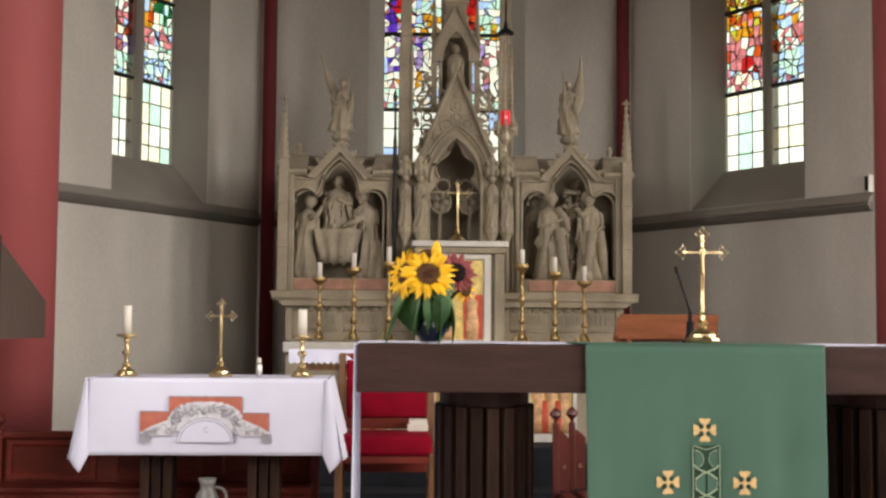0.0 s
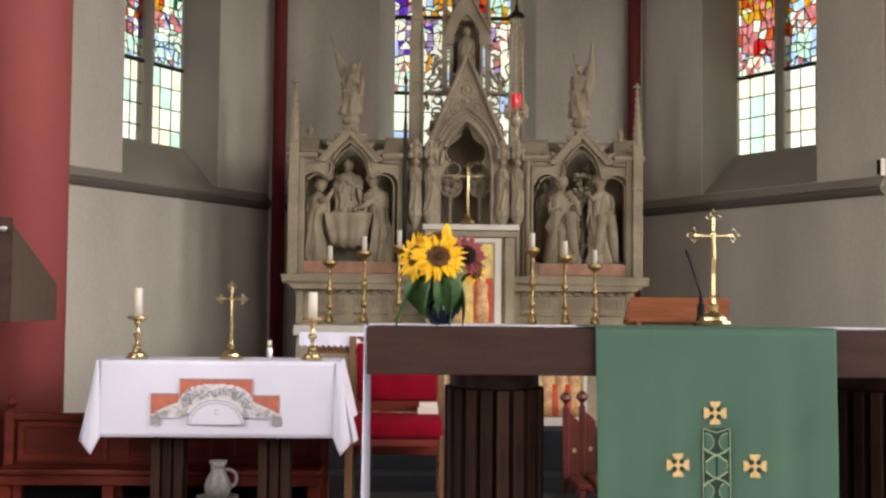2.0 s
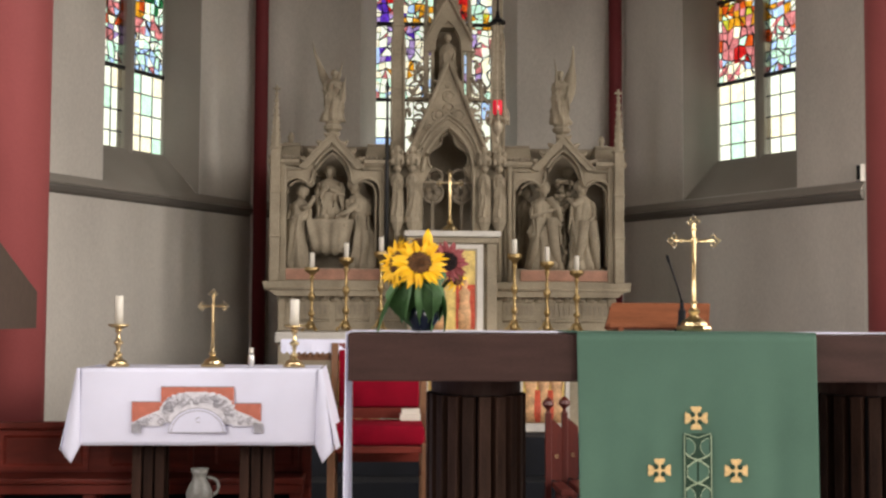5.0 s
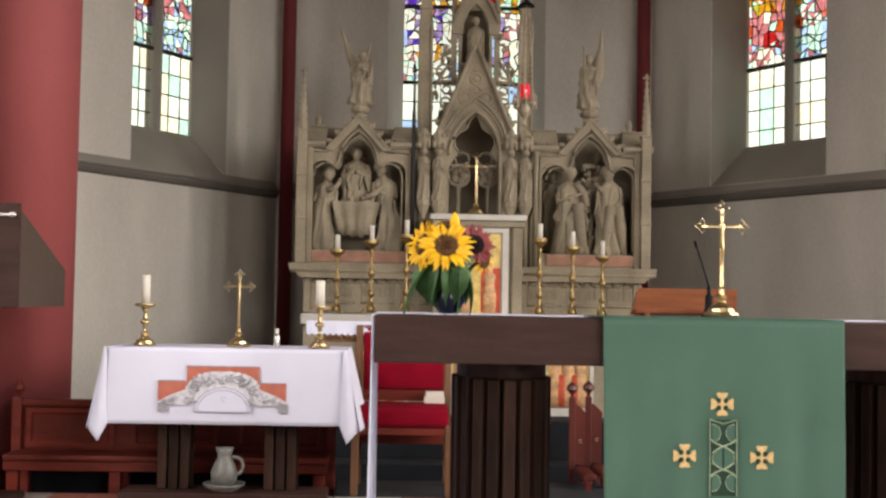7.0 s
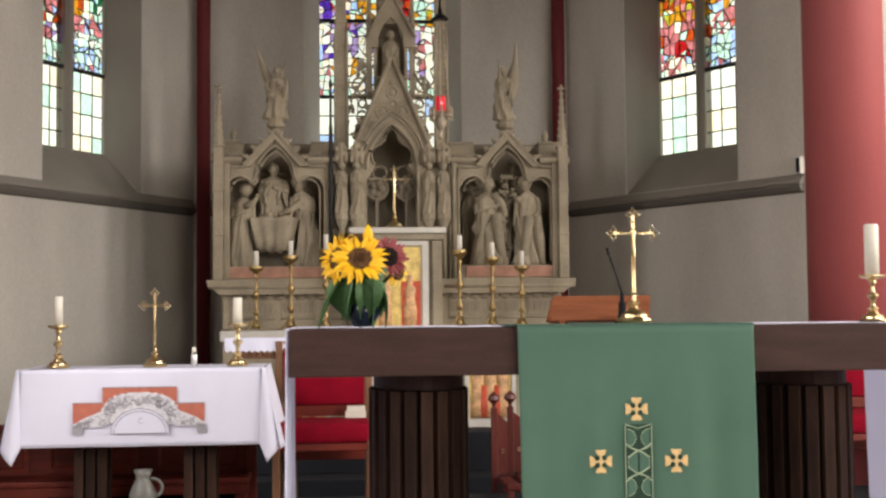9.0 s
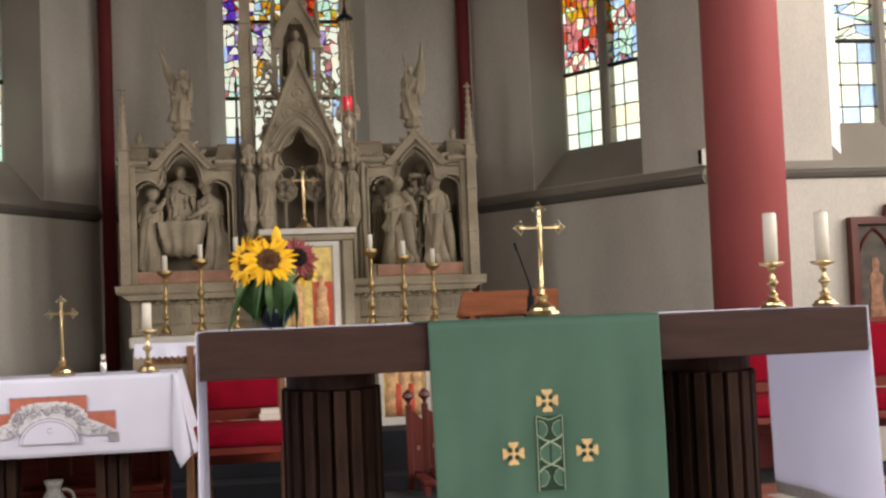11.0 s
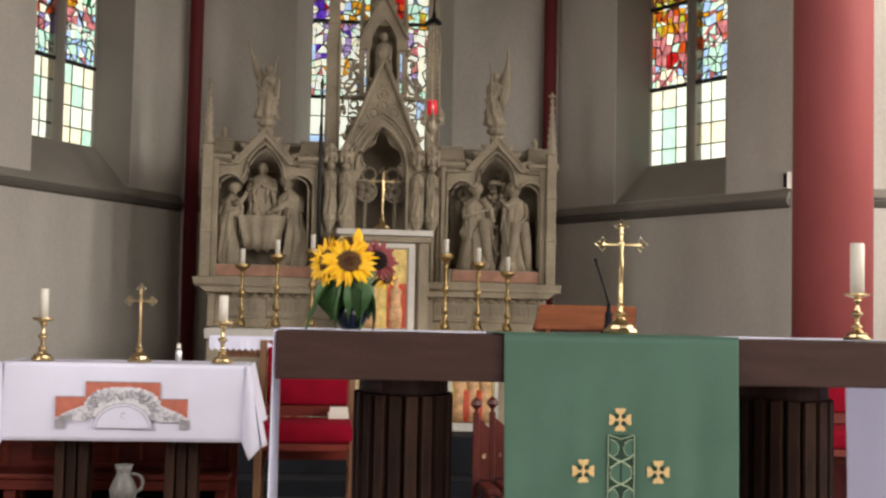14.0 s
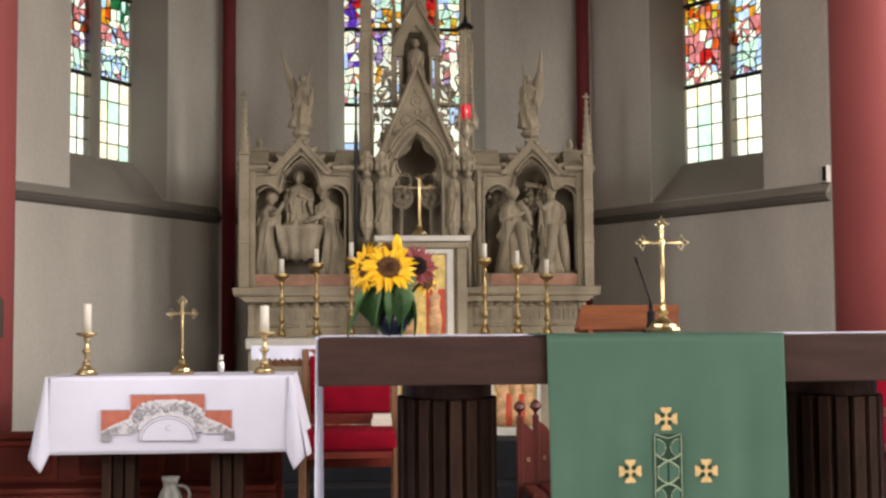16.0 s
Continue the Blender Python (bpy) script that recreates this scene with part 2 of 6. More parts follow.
def box(bm, x0, x1, y0, y1, z0, z1, bevel=0.0):
    g = bmesh.ops.create_cube(bm, size=1.0, matrix=Matrix.Translation(((x0 + x1) / 2, (y0 + y1) / 2, (z0 + z1) / 2)) @ Matrix.Diagonal((abs(x1 - x0), abs(y1 - y0), abs(z1 - z0), 1)))
    if bevel:
        es = list({e for v in g["verts"] for e in v.link_edges})
        bmesh.ops.bevel(bm, geom=es, offset=bevel, segments=2, affect="EDGES", profile=0.6)
    return bm


def B():
    return bmesh.new()


def lathe(bm, profile, at=(0, 0, 0), seg=20, sx=1.0, sy=1.0, cap=True):
    """Turns (radius, height) pairs about the upright axis."""
    rings = []
    for r, z in profile:
        rings.append([bm.verts.new((at[0] + r * sx * math.cos(2 * math.pi * i / seg), at[1] + r * sy * math.sin(2 * math.pi * i / seg), at[2] + z)) for i in range(seg)])
    for a, b in zip(rings, rings[1:]):
        for i in range(seg):
            bm.faces.new((a[i], a[(i + 1) % seg], b[(i + 1) % seg], b[i]))
    if cap:
        bm.faces.new(rings[0][::-1])
        bm.faces.new(rings[-1])
    return bm


def tube(bm, pts, r, seg=8, r2=None):
    """A round bar along points, tapering from r to r2."""
    pts = [Vector(p) for p in pts]
    rings = []
    for i, p in enumerate(pts):
        d = (pts[min(i + 1, len(pts) - 1)] - pts[max(i - 1, 0)]).normalized()
        a = d.orthogonal().normalized() if abs(d.z) > 0.95 else d.cross(Vector((0, 0, 1))).normalized()
        b = d.cross(a)
        rr = r + ((r2 if r2 is not None else r) - r) * i / max(1, len(pts) - 1)
        rings.append([bm.verts.new(p + (a * math.cos(2 * math.pi * k / seg) + b * math.sin(2 * math.pi * k / seg)) * rr) for k in range(seg)])
    for a, b in zip(rings, rings[1:]):
        for k in range(seg):
            bm.faces.new((a[k], a[(k + 1) % seg], b[(k + 1) % seg], b[k]))
    bm.faces.new(rings[0][::-1])
    bm.faces.new(rings[-1])
    return bm


def ball(bm, at, rx, ry=None, rz=None, u=12, v=8):
    ry, rz = ry or rx, rz or rx
    bmesh.ops.create_uvsphere(bm, u_segments=u, v_segments=v, radius=1.0, matrix=Matrix.Translation(at) @ Matrix.Diagonal((rx, ry, rz, 1)))
    return bm


def prism(bm, poly, y0, y1):
    """A plate from an outline of (x, z), from y0 to y1."""
    a = [bm.verts.new((x, y0, z)) for x, z in poly]
    b = [bm.verts.new((x, y1, z)) for x, z in poly]
    bm.faces.new(a)
    bm.faces.new(b[::-1])
    n = len(poly)
    for i in range(n):
        bm.faces.new((a[i], b[i], b[(i + 1) % n], a[(i + 1) % n]))
    return bm


def pointed(x0, x1, z0, spring, top, n=8):
    """The outline of a pointed arch over a straight-sided opening, anticlockwise from the lower left."""
    c, h = (x0 + x1) / 2, (x1 - x0) / 2
    rise = top - spring
    R = (h * h + rise * rise) / (2 * h)
    right = []
    for i in range(n + 1):
        z = rise * i / n
        right.append((x1 - R + math.sqrt(max(0, R * R - z * z)), spring + z))
    left = [(2 * c - x, z) for x, z in right[::-1][1:]]
    return [(x0, z0), (x1, z0)] + right + left


def reach(poly, c, ang):
    """Where the ray from c at an angle leaves the outline."""
    d, best = (math.cos(ang), math.sin(ang)), None
    for (ax, az), (bx, bz) in zip(poly, poly[1:] + poly[:1]):
        ex, ez = bx - ax, bz - az
        det = d[0] * -ez + d[1] * ex
        if abs(det) < 1e-12:
            continue
        t = ((ax - c[0]) * -ez + (az - c[1]) * ex) / det
        s = (d[0] * (az - c[1]) - d[1] * (ax - c[0])) / det
        if t > 0 and -1e-6 <= s <= 1 + 1e-6 and (best is None or t > best):
            best = t
    return (c[0] + best * d[0], c[1] + best * d[1])


def pierced(bm, outer, hole_front, hole_back, y0, y1, put=None):
    """A plate with an opening that may widen from back to front: four rings of (x, z), joined."""
    put = put or (lambda x, y, z: (x, y, z))
    lo = [min(p[k] for p in hole_back) for k in (0, 1)]
    hi = [max(p[k] for p in hole_back) for k in (0, 1)]
    c = ((lo[0] + hi[0]) / 2, (lo[1] + hi[1]) / 2)
    angs = sorted({round(math.atan2(z - c[1], x - c[0]), 5) for poly in (outer, hole_front, hole_back) for x, z in poly})
    rings = []
    for poly, y in ((outer, y0), (hole_front, y0), (hole_back, y1), (outer, y1)):
        rings.append([bm.verts.new(put(*((q := reach(poly, c, a))[0], y, q[1]))) for a in angs])
    n = len(angs)
    for a, b in zip(rings, rings[1:] + rings[:1]):
        for i in range(n):
            bm.faces.new((a[i], a[(i + 1) % n], b[(i + 1) % n], b[i]))
    return bm


def blob_row(bm, a, b, n, r):
    """Small leaf-like knobs along a line."""
    for i in range(n):
        p = Vector(a).lerp(Vector(b), (i + 0.5) / n)
        ball(bm, p, r, r * 0.8, r * 1.1, 6, 4)
    return bm

# ---- structure: three-sided apse, columns, aisle ends, nave ----
AX = 0.55
BACK = 12.2
DOWN = -0.45
DAIS = -0.085


def placer(ox, oy, run, out):
    run, out, o = Vector((*run, 0)), Vector((*out, 0)), Vector((ox, oy, 0))
    return lambda s, d, z: o + run * s + out * d + Vector((0, 0, z))


H60 = math.sqrt(3) / 2
at_back = placer(AX, BACK, (1, 0), (0, 1))
at_left = placer(AX - 1.84, BACK, (-0.5, -H60), (-H60, 0.5))
at_right = placer(AX + 1.84, BACK, (0.5, -H60), (H60, 0.5))
at_east_r = placer(3.83, 9.7, (1, 0), (0, 1))
at_east_l = placer(-2.73, 9.7, (-1, 0), (0, 1))


def wall(name, put, s0, s1, opening=None, reveal=None):
    bm = B()
    outer = [(s0, DOWN), (s1, DOWN), (s1, ROOF), (s0, ROOF)]
    if opening:
        a, b = opening
        front, rear = pointed(a, b, 2.17, 4.7, 6.1), pointed(a + 0.15, b - 0.15, 2.54, 4.6, 5.8)
        pierced(bm, outer, front, rear, 0.0, 0.34, put)
        lining = B()
        pierced(lining, pointed(a + 0.001, b - 0.001, 2.172, 4.7, 6.098), pointed(a + 0.003, b - 0.003, 2.175, 4.7, 6.09), pointed(a + 0.156, b - 0.156, 2.546, 4.6, 5.79), 0.004, 0.30, put)
        # default reveal is darker than the wall: its shade is coloured in
        solo("window_reveal", lining, reveal or PLASTER_TRIM, "splayed window reveal with a sloping sill", "reveal", kind="structure")
    else:
        pierced_box = [put(s, d, z) for z in (DOWN, ROOF) for s, d in ((s0, 0), (s1, 0), (s1, 0.34), (s0, 0.34))]
        v = [bm.verts.new(p) for p in pierced_box]
        for q in ((0, 1, 2, 3), (4, 5, 6, 7), (0, 1, 5, 4), (1, 2, 6, 5), (2, 3, 7, 6), (3, 0, 4, 7)):
            bm.faces.new([v[i] for i in q])
    return solo(name, bm, PLASTER, "pale grey plastered church wall", "wall", kind="structure")


wall("wall_apse_back", at_back, -1.84, 1.84, (-0.78, 0.78), PLASTER)
wall("wall_apse_left", at_left, 0.0, 2.96, (0.80, 2.07))
wall("wall_apse_right", at_right, 0.0, 2.96, (0.84, 2.21))
wall("wall_aisle_right", at_east_r, 0.0, 4.9, (1.13, 2.45))
wall("wall_aisle_left", at_east_l, 0.0, 1.9)


def string_course(name, put, s0, s1):
    # lower profile takes the shadow-toned colour, upper slope the trim grey
    for part_name, prof, m in (("string_course", [(0, 2.035), (-0.035, 2.05), (-0.06, 2.085), (-0.06, 2.105), (0, 2.115)], STRING), ("string_weathering", [(0, 2.118), (-0.052, 2.112), (-0.045, 2.13), (0, 2.19)], PLASTER_TRIM)):
        bm = B()
        a = [bm.verts.new(put(s0, d, z)) for d, z in prof]
        b = [bm.verts.new(put(s1, d, z)) for d, z in prof]
        bm.faces.new(a)
        bm.faces.new(b[::-1])
        for i in range(len(prof)):
            j = (i + 1) % len(prof)
            bm.faces.new((a[i], a[j], b[j], b[i]))
        solo(part_name, bm, m, "moulded grey stone string course along the wall", "moulding", kind="structure")


string_course("l", at_left, 0.04, 2.9)
string_course("r", lambda s, d, z: at_right(s, d, z - 0.022), 0.04, 2.9)
string_course("b", at_back, -1.8, 1.8)
string_course("er", at_east_r, 0.06, 4.7)
string_course("el", at_east_l, 0.06, 1.85)


def pick(rules, u, z, rnd):
    for z0, z1, u0, u1, names in rules:
        if z0 <= z < z1 and u0 <= u < u1:
            if z > 3.3 and rnd.random() < 0.22:
                return rnd.choice(("clear", "milk", "mint", "sky", "pink"))
            return rnd.choice(names.split())
    return rnd.choice("clear milk clear mint sky".split())


LOW = "clear clear milk milk clear clear mint"
RULES = {
    "left": [(0, 3.27, 0, 1, LOW), (3.27, 3.47, 0, 1, "mint clear mint sky"), (3.47, 3.66, 0.5, 1, "lilac pink lilac clear"), (3.47, 3.62, 0, 0.5, "mint clear sky"), (3.62, 3.76, 0, 0.5, "pink pink clear"), (3.76, 4.02, 0.28, 0.5, "yellow yellow orange"), (3.76, 4.02, 0, 0.28, "green green mint"), (3.66, 4.05, 0.5, 1, "brown orange pink"), (4.02, 9, 0, 0.5, "green green yellow"), (4.02, 9, 0.5, 1, "pink brown red lilac")],
    "right": [(0, 3.27, 0, 1, LOW), (3.27, 3.42, 0, 0.5, "mint milk pink"), (3.42, 3.62, 0, 0.5, "red pink mint pink"), (3.62, 3.8, 0, 0.5, "pink pink orange"), (3.8, 4.03, 0, 0.5, "yellow orange lemon yellow"), (3.27, 3.55, 0.5, 1, "mint mint sky"), (3.55, 3.78, 0.5, 1, "orange mint pink clear"), (3.78, 4.05, 0.5, 1, "sky yellow clear mint"), (4.03, 9, 0, 0.5, "brown yellow lemon"), (4.05, 9, 0.5, 1, "sky brown orange mint")],
    "back": [(0, 3.27, 0, 1, "clear clear sky clear"), (3.27, 3.5, 0, 1, "mint clear clear milk"), (3.5, 3.68, 0, 0.3, "yellow milk yellow clear"), (3.68, 4.05, 0, 0.3, "lilac clear lilac clear violet clear"), (4.05, 4.2, 0, 0.22, "violet violet lilac blue pink"), (4.2, 4.42, 0, 0.22, "red red violet"), (4.42, 9, 0, 0.3, "green mint blue"), (3.5, 4.05, 0.3, 0.75, "clear lilac clear milk clear"), (4.05, 4.4, 0.22, 0.5, "yellow clear mint"), (4.05, 4.6, 0.5, 0.75, "red red orange"), (3.5, 4.0, 0.75, 1, "clear lilac clear pink milk"), (4.0, 4.2, 0.75, 1, "yellow lemon mint"), (4.2, 9, 0.75, 1, "sky mint clear")],
    "aisle": [(0, 9, 0, 1, "clear clear milk sky clear")],
}


def lay_panes(w, cames, grid, rows, cols, split, put, rules, s0, s1, rnd):
    """One pane for each cell of a lattice, some cut in two, with lead along their edges."""
    for r in range(len(rows) - 1):
        for c in range(cols):
            q = [grid[r][c], grid[r][c + 1], grid[r + 1][c + 1], grid[r + 1][c]]
            cells = [q]
            if split and rnd.random() < 0.4:
                cells = [[q[0], q[1], q[2]], [q[0], q[2], q[3]]] if rnd.random() < 0.5 else [[q[0], q[1], q[3]], [q[1], q[2], q[3]]]
            for cell in cells:
                cs, cz = sum(p[0] for p in cell) / len(cell), sum(p[1] for p in cell) / len(cell)
                n = len(cell)
                vs = [tuple(put(s, d, z)) for d in (0.345, 0.350) for s, z in cell]
                fs = [tuple(range(n)), tuple(range(2 * n - 1, n - 1, -1))] + [(i, (i + 1) % n, n + (i + 1) % n, n + i) for i in range(n)]
                me = bpy.data.meshes.new("pane")
                me.from_pydata(vs, [], fs)
                me.materials.append(GLASS[pick(rules, (cs - s0) / (s1 - s0), cz, rnd)])
                pane = new("pane", me)
                pane.parent = w
                pane.visible_shadow = False
                for i in range(n):
                    p, q2 = cell[i], cell[(i + 1) % n]
                    if (p, q2) < (q2, p) and (cz < 3.27 or rnd.random() < 0.85):
                        tube(cames, [put(p[0], 0.34, p[1]), put(q2[0], 0.34, q2[1])], 0.0068 if cz < 3.27 else rnd.choice((0.004, 0.006, 0.008)), 4)


def window(name, put, s0, s1, rules, seed, label):
    """Two lights between stone mullions, each of leaded panes held by saddle bars."""
    rnd = random.Random(seed)
    w = thing(name, label, "window", kind="structure")
    mid = (s0 + s1) / 2
    bm = B()
    prof = [(mid - 0.022, 0.268), (mid + 0.022, 0.268), (mid + 0.048, 0.305), (mid + 0.048, 0.40), (mid - 0.048, 0.40), (mid - 0.048, 0.305)]
    a = [bm.verts.new(put(s, d, 2.50)) for s, d in prof]
    b = [bm.verts.new(put(s, d, 5.7)) for s, d in prof]
    bm.faces.new(a)
    bm.faces.new(b[::-1])
    for i in range(6):
        bm.faces.new((a[i], a[(i + 1) % 6], b[(i + 1) % 6], b[i]))
    # mullion grey darkened as seen against the bright glass
    part("mullion", bm, PLASTER_TRIM, w, "stone mullion, backlit shade in its grey")
    bars, cames = B(), B()
    for lo, hi in ((s0 - 0.03, mid - 0.042), (mid + 0.042, s1 + 0.03)):
        for z in (3.27, 4.05, 4.83):
            tube(bars, [put(lo, 0.33, z), put(hi, 0.33, z)], 0.021, 6)
        for zone, (z, z_end, cols, step, more, jit) in enumerate(((2.50, 3.27, 3, 0.1925, 0.0, 0.0), (3.27, 4.62, {id(RULES["aisle"]): 3, id(RULES["back"]): 9}.get(id(rules), 7), 0.05, 0.05, 0.042), (4.62, 5.7, 3, 0.36, 0.0, 0.03))):
            rows = []
            while z < z_end - 0.03:
                rows.append(z)
                z += step + more * rnd.random()
            rows.append(z_end)
            grid = []
            for r, zz in enumerate(rows):
                line = []
                for c in range(cols + 1):
                    s = lo + (hi - lo) * c / cols
                    if 0 < c < cols:
                        s += (rnd.random() - 0.5) * jit
                    line.append((s, zz + ((rnd.random() - 0.5) * jit * 1.3 if 0 < r < len(rows) - 1 else 0.0)))
                grid.append(line)
            lay_panes(w, cames, grid, rows, cols, zone == 1, put, rules, s0, s1, rnd)
    part("saddle_bars", bars, LEAD, w, "black iron saddle bars")
    part("lead_cames", cames, LEAD, w, "black lead strips between the panes")
    bm = B()
    v = [bm.verts.new(put(s, 1.1, z)) for s, z in ((s0 - 1.4, 1.0), (s1 + 1.4, 1.0), (s1 + 1.4, 7.5), (s0 - 1.4, 7.5))]
    bm.faces.new(v)
    sky_card = solo("backdrop", bm, DAYLIGHT, "bright overcast sky outside the window", "sky", kind="structure")
    return w


window("window_1", at_left, 0.95, 1.90, RULES["left"], 3, "two-light stained glass window with green and amber panes")
window("window_2", at_right, 0.98, 2.05, RULES["right"], 5, "two-light stained glass window with orange and pink panes")
window("window_3", at_back, -0.62, 0.62, RULES["back"], 8, "two-light stained glass window with violet and red panes")
window("window_4", at_east_r, 1.28, 2.30, RULES["aisle"], 9, "two-light leaded window with clear panes")


def plain(name, x0, x1, y0, y1, z0, z1, material, label, category):
    return solo(name, box(B(), x0, x1, y0, y1, z0, z1), material, label, category, kind="structure")


# corner shafts of the apse and the two great columns
for sx in (-1, 1):
    s = thing("corner_shaft", "slender dark red painted wall shaft in the corner of the apse", "shaft", "apse shafts", "structure", (AX + sx * 1.74, 12.09, DOWN))
    part("shaft", lathe(B(), [(0.066, 0.3), (0.066, 8.9)], s.location, 20), DARK_RED, s, smooth=True)
    part("base", lathe(B(), [(0.11, 0.0), (0.11, 0.18), (0.085, 0.22), (0.095, 0.26), (0.066, 0.3)], s.location, 20), DARK_RED, s)
    c = thing("column", "massive round column painted dull red", "column", "arch columns", "structure", (AX + sx * 3.0, 8.2, DOWN))
    part("drum", lathe(B(), [(0.268, 0.25), (0.268, 8.95)], c.location, 48), RED_PAINT, c, smooth=True)
    part("base", lathe(B(), [(0.36, 0.0), (0.36, 0.14), (0.33, 0.18), (0.34, 0.21), (0.27, 0.25)], c.location, 48), PLASTER_TRIM, c)

plain("ceiling", LEFT_WALL, RIGHT_WALL, BACK_WALL, 13.0, ROOF, ROOF + 0.2, VAULT, "plain ceiling high above, unseen and coloured dark", "ceiling")
plain("floor", LEFT_WALL, RIGHT_WALL, BACK_WALL, 13.0, DOWN - 0.2, DOWN, CARPET, "dark carpeted church floor", "floor")
# unseen nave walls; their openings are added to hold the lamps
bm = B()
pierced(bm, [(LEFT_WALL, DOWN), (RIGHT_WALL, DOWN), (RIGHT_WALL, ROOF), (LEFT_WALL, ROOF)], [(3.8, 1.4), (7.0, 1.4), (7.0, 5.0), (3.8, 5.0)], [(3.9, 1.5), (6.9, 1.5), (6.9, 4.9), (3.9, 4.9)], 0.0, 0.3, placer(0, BACK_WALL, (1, 0), (0, -1)))
solo("wall_nave_back", bm, NAVE, "unseen dim nave wall with a wide window opening", "wall", kind="structure")
for x, out, name in ((LEFT_WALL, (-1, 0), "wall_nave_left"), (RIGHT_WALL, (1, 0), "wall_nave_right")):
    put = placer(x, 0, (0, 1), out)
    for wy, ya, yb in ((-5.0, -7.25, -2.75), (-0.5, -2.75, 1.25), (3.0, 1.25, 5.0)):
        bm = B()
        pierced(bm, [(ya, DOWN), (yb, DOWN), (yb, ROOF), (ya, ROOF)], [(wy - 0.95, 1.9), (wy + 0.95, 1.9), (wy + 0.95, 6.5), (wy - 0.95, 6.5)], [(wy - 0.85, 2.05), (wy + 0.85, 2.05), (wy + 0.85, 6.35), (wy - 0.85, 6.35)], 0.0, 0.35, put)
        solo(name, bm, NAVE, "unseen dim nave wall with a tall window opening", "wall", kind="structure")
    if x > 0:
        bm = B()
        pierced(bm, [(5.0, DOWN), (10.1, DOWN), (10.1, ROOF), (5.0, ROOF)], [(5.4, 1.9), (7.3, 1.9), (7.3, 6.5), (5.4, 6.5)], [(5.5, 2.05), (7.2, 2.05), (7.2, 6.35), (5.5, 6.35)], 0.0, 0.35, put)
        solo(name, bm, PLASTER, "unseen pale plastered aisle wall with a tall opening for a lamp", "wall", kind="structure")
    else:
        plain(name, x - 0.35, x, 5.0, 10.1, DOWN, ROOF, NAVE, "unseen dim nave wall", "wall")
    plain(name, x if x > 0 else x - 0.35, x + 0.35 if x > 0 else x, BACK_WALL, -7.25, DOWN, ROOF, NAVE, "unseen dim nave wall", "wall")

# unseen arch over the columns, added to block high light into the apse
bm = B()
arch = pointed(AX - 2.74, AX + 2.74, 5.0, 5.2, 7.2, 10)
pierced(bm, [(AX - 3.3, 4.9), (AX + 3.3, 4.9), (AX + 3.3, ROOF), (AX - 3.3, ROOF)], [(x, z if z > 5.05 else 4.91) for x, z in arch], [(x, z if z > 5.05 else 4.91) for x, z in arch], 7.95, 8.45)
solo("unseen_arch_block", bm, PLASTER, "unseen plastered arch over the columns, added to block light", "arch", kind="structure")

# unseen upper walls between columns, apse and aisles, added to block high light
for x0, x1 in ((-2.80, -2.52), (3.62, 3.90)):
    plain("light_block_choir", x0, x1, 8.47, 9.69, 3.9, ROOF, PLASTER, "unseen upper wall beside the choir, added to block light", "wall")
    plain("light_block_nave", x0, x1, BACK_WALL, 7.93, 4.1, ROOF, NAVE, "unseen upper wall beside the nave, added to block light", "wall")

# podium with its tiled edge, carpeted behind
plain("podium", -3.2, 4.6, 2.6, 7.28, DOWN + 0.002, DAIS - 0.012, FLOOR_STONE, "raised stone altar podium", "podium")
plain("podium_carpet", -0.40, 4.6, 7.282, 7.95, DOWN + 0.002, DAIS - 0.002, CARPET, "dark carpeted back of the altar podium", "podium")
floor_tiles = thing("podium_tiles", "pale and red floor tiles on the altar podium", "floor tiles", kind="structure", at=(AX, 6.0, DAIS - 0.012))
tile_mesh = {}
for k, m in (("pale", FLOOR_STONE), ("red", FLOOR_RED)):
    tile_mesh[k] = mesh_of("tile", box(B(), -0.096, 0.096, -0.096, 0.096, 0.0, 0.012, 0.002), m)
for i in range(38):
    for j in range(7):
        x, y = -3.1 + i * 0.2, 5.97 + j * 0.2
        tl = new("tile", tile_mesh["red" if (i * 2 + j * 3) % 5 in (0, 2) else "pale"])
        tl.parent = floor_tiles
        tl.location = (x - AX, y - 6.0, 0.0)

# ---- high altar ----
HA = thing("high_altar", "tall carved sandstone high altar with gabled reredos", "altar", at=(AX, 10.4, DOWN))


def hp(name, bm, material=None, label="", smooth=False, parent=None):
    bmesh.ops.translate(bm, vec=(AX, 0, 0), verts=bm.verts)
    return part(name, bm, material or STONE, parent or HA, label, smooth)


hp("step", box(B(), -1.9, 1.9, 9.0, 11.3, DOWN, -0.12, 0.01), CARPET, "dark carpeted step")
hp("step", box(B(), -1.7, 1.7, 9.35, 11.3, -0.12, 0.17, 0.01), CARPET, "dark carpeted step")
hp("mensa_body", box(B(), -1.35, 1.35, 9.72, 10.5, 0.17, 0.86))
hp("mensa_slab", box(B(), -1.37, 1.37, 9.66, 10.5, 0.862, 0.945, 0.012), MARBLE)
hp("predella", box(B(), -1.41, 1.41, 10.36, 11.0, 0.947, 1.25, 0.008))
bm = B()
prism(bm, [(-1.42, 1.235), (1.42, 1.235), (1.46, 1.27), (1.50, 1.285), (1.52, 1.30), (1.53, 1.355), (-1.53, 1.355), (-1.52, 1.30), (-1.50, 1.285), (-1.46, 1.27)], 10.27, 11.0)
hp("ledge", bm)
# dark bosses stand for the cove's shadow under the ledge
for i in range(30):
    hp("ledge_shade_boss", ball(B(), (-1.38 + i * 0.095, 10.35, 1.228), 0.021, 0.018, 0.018, 7, 5), STONE_DARK)
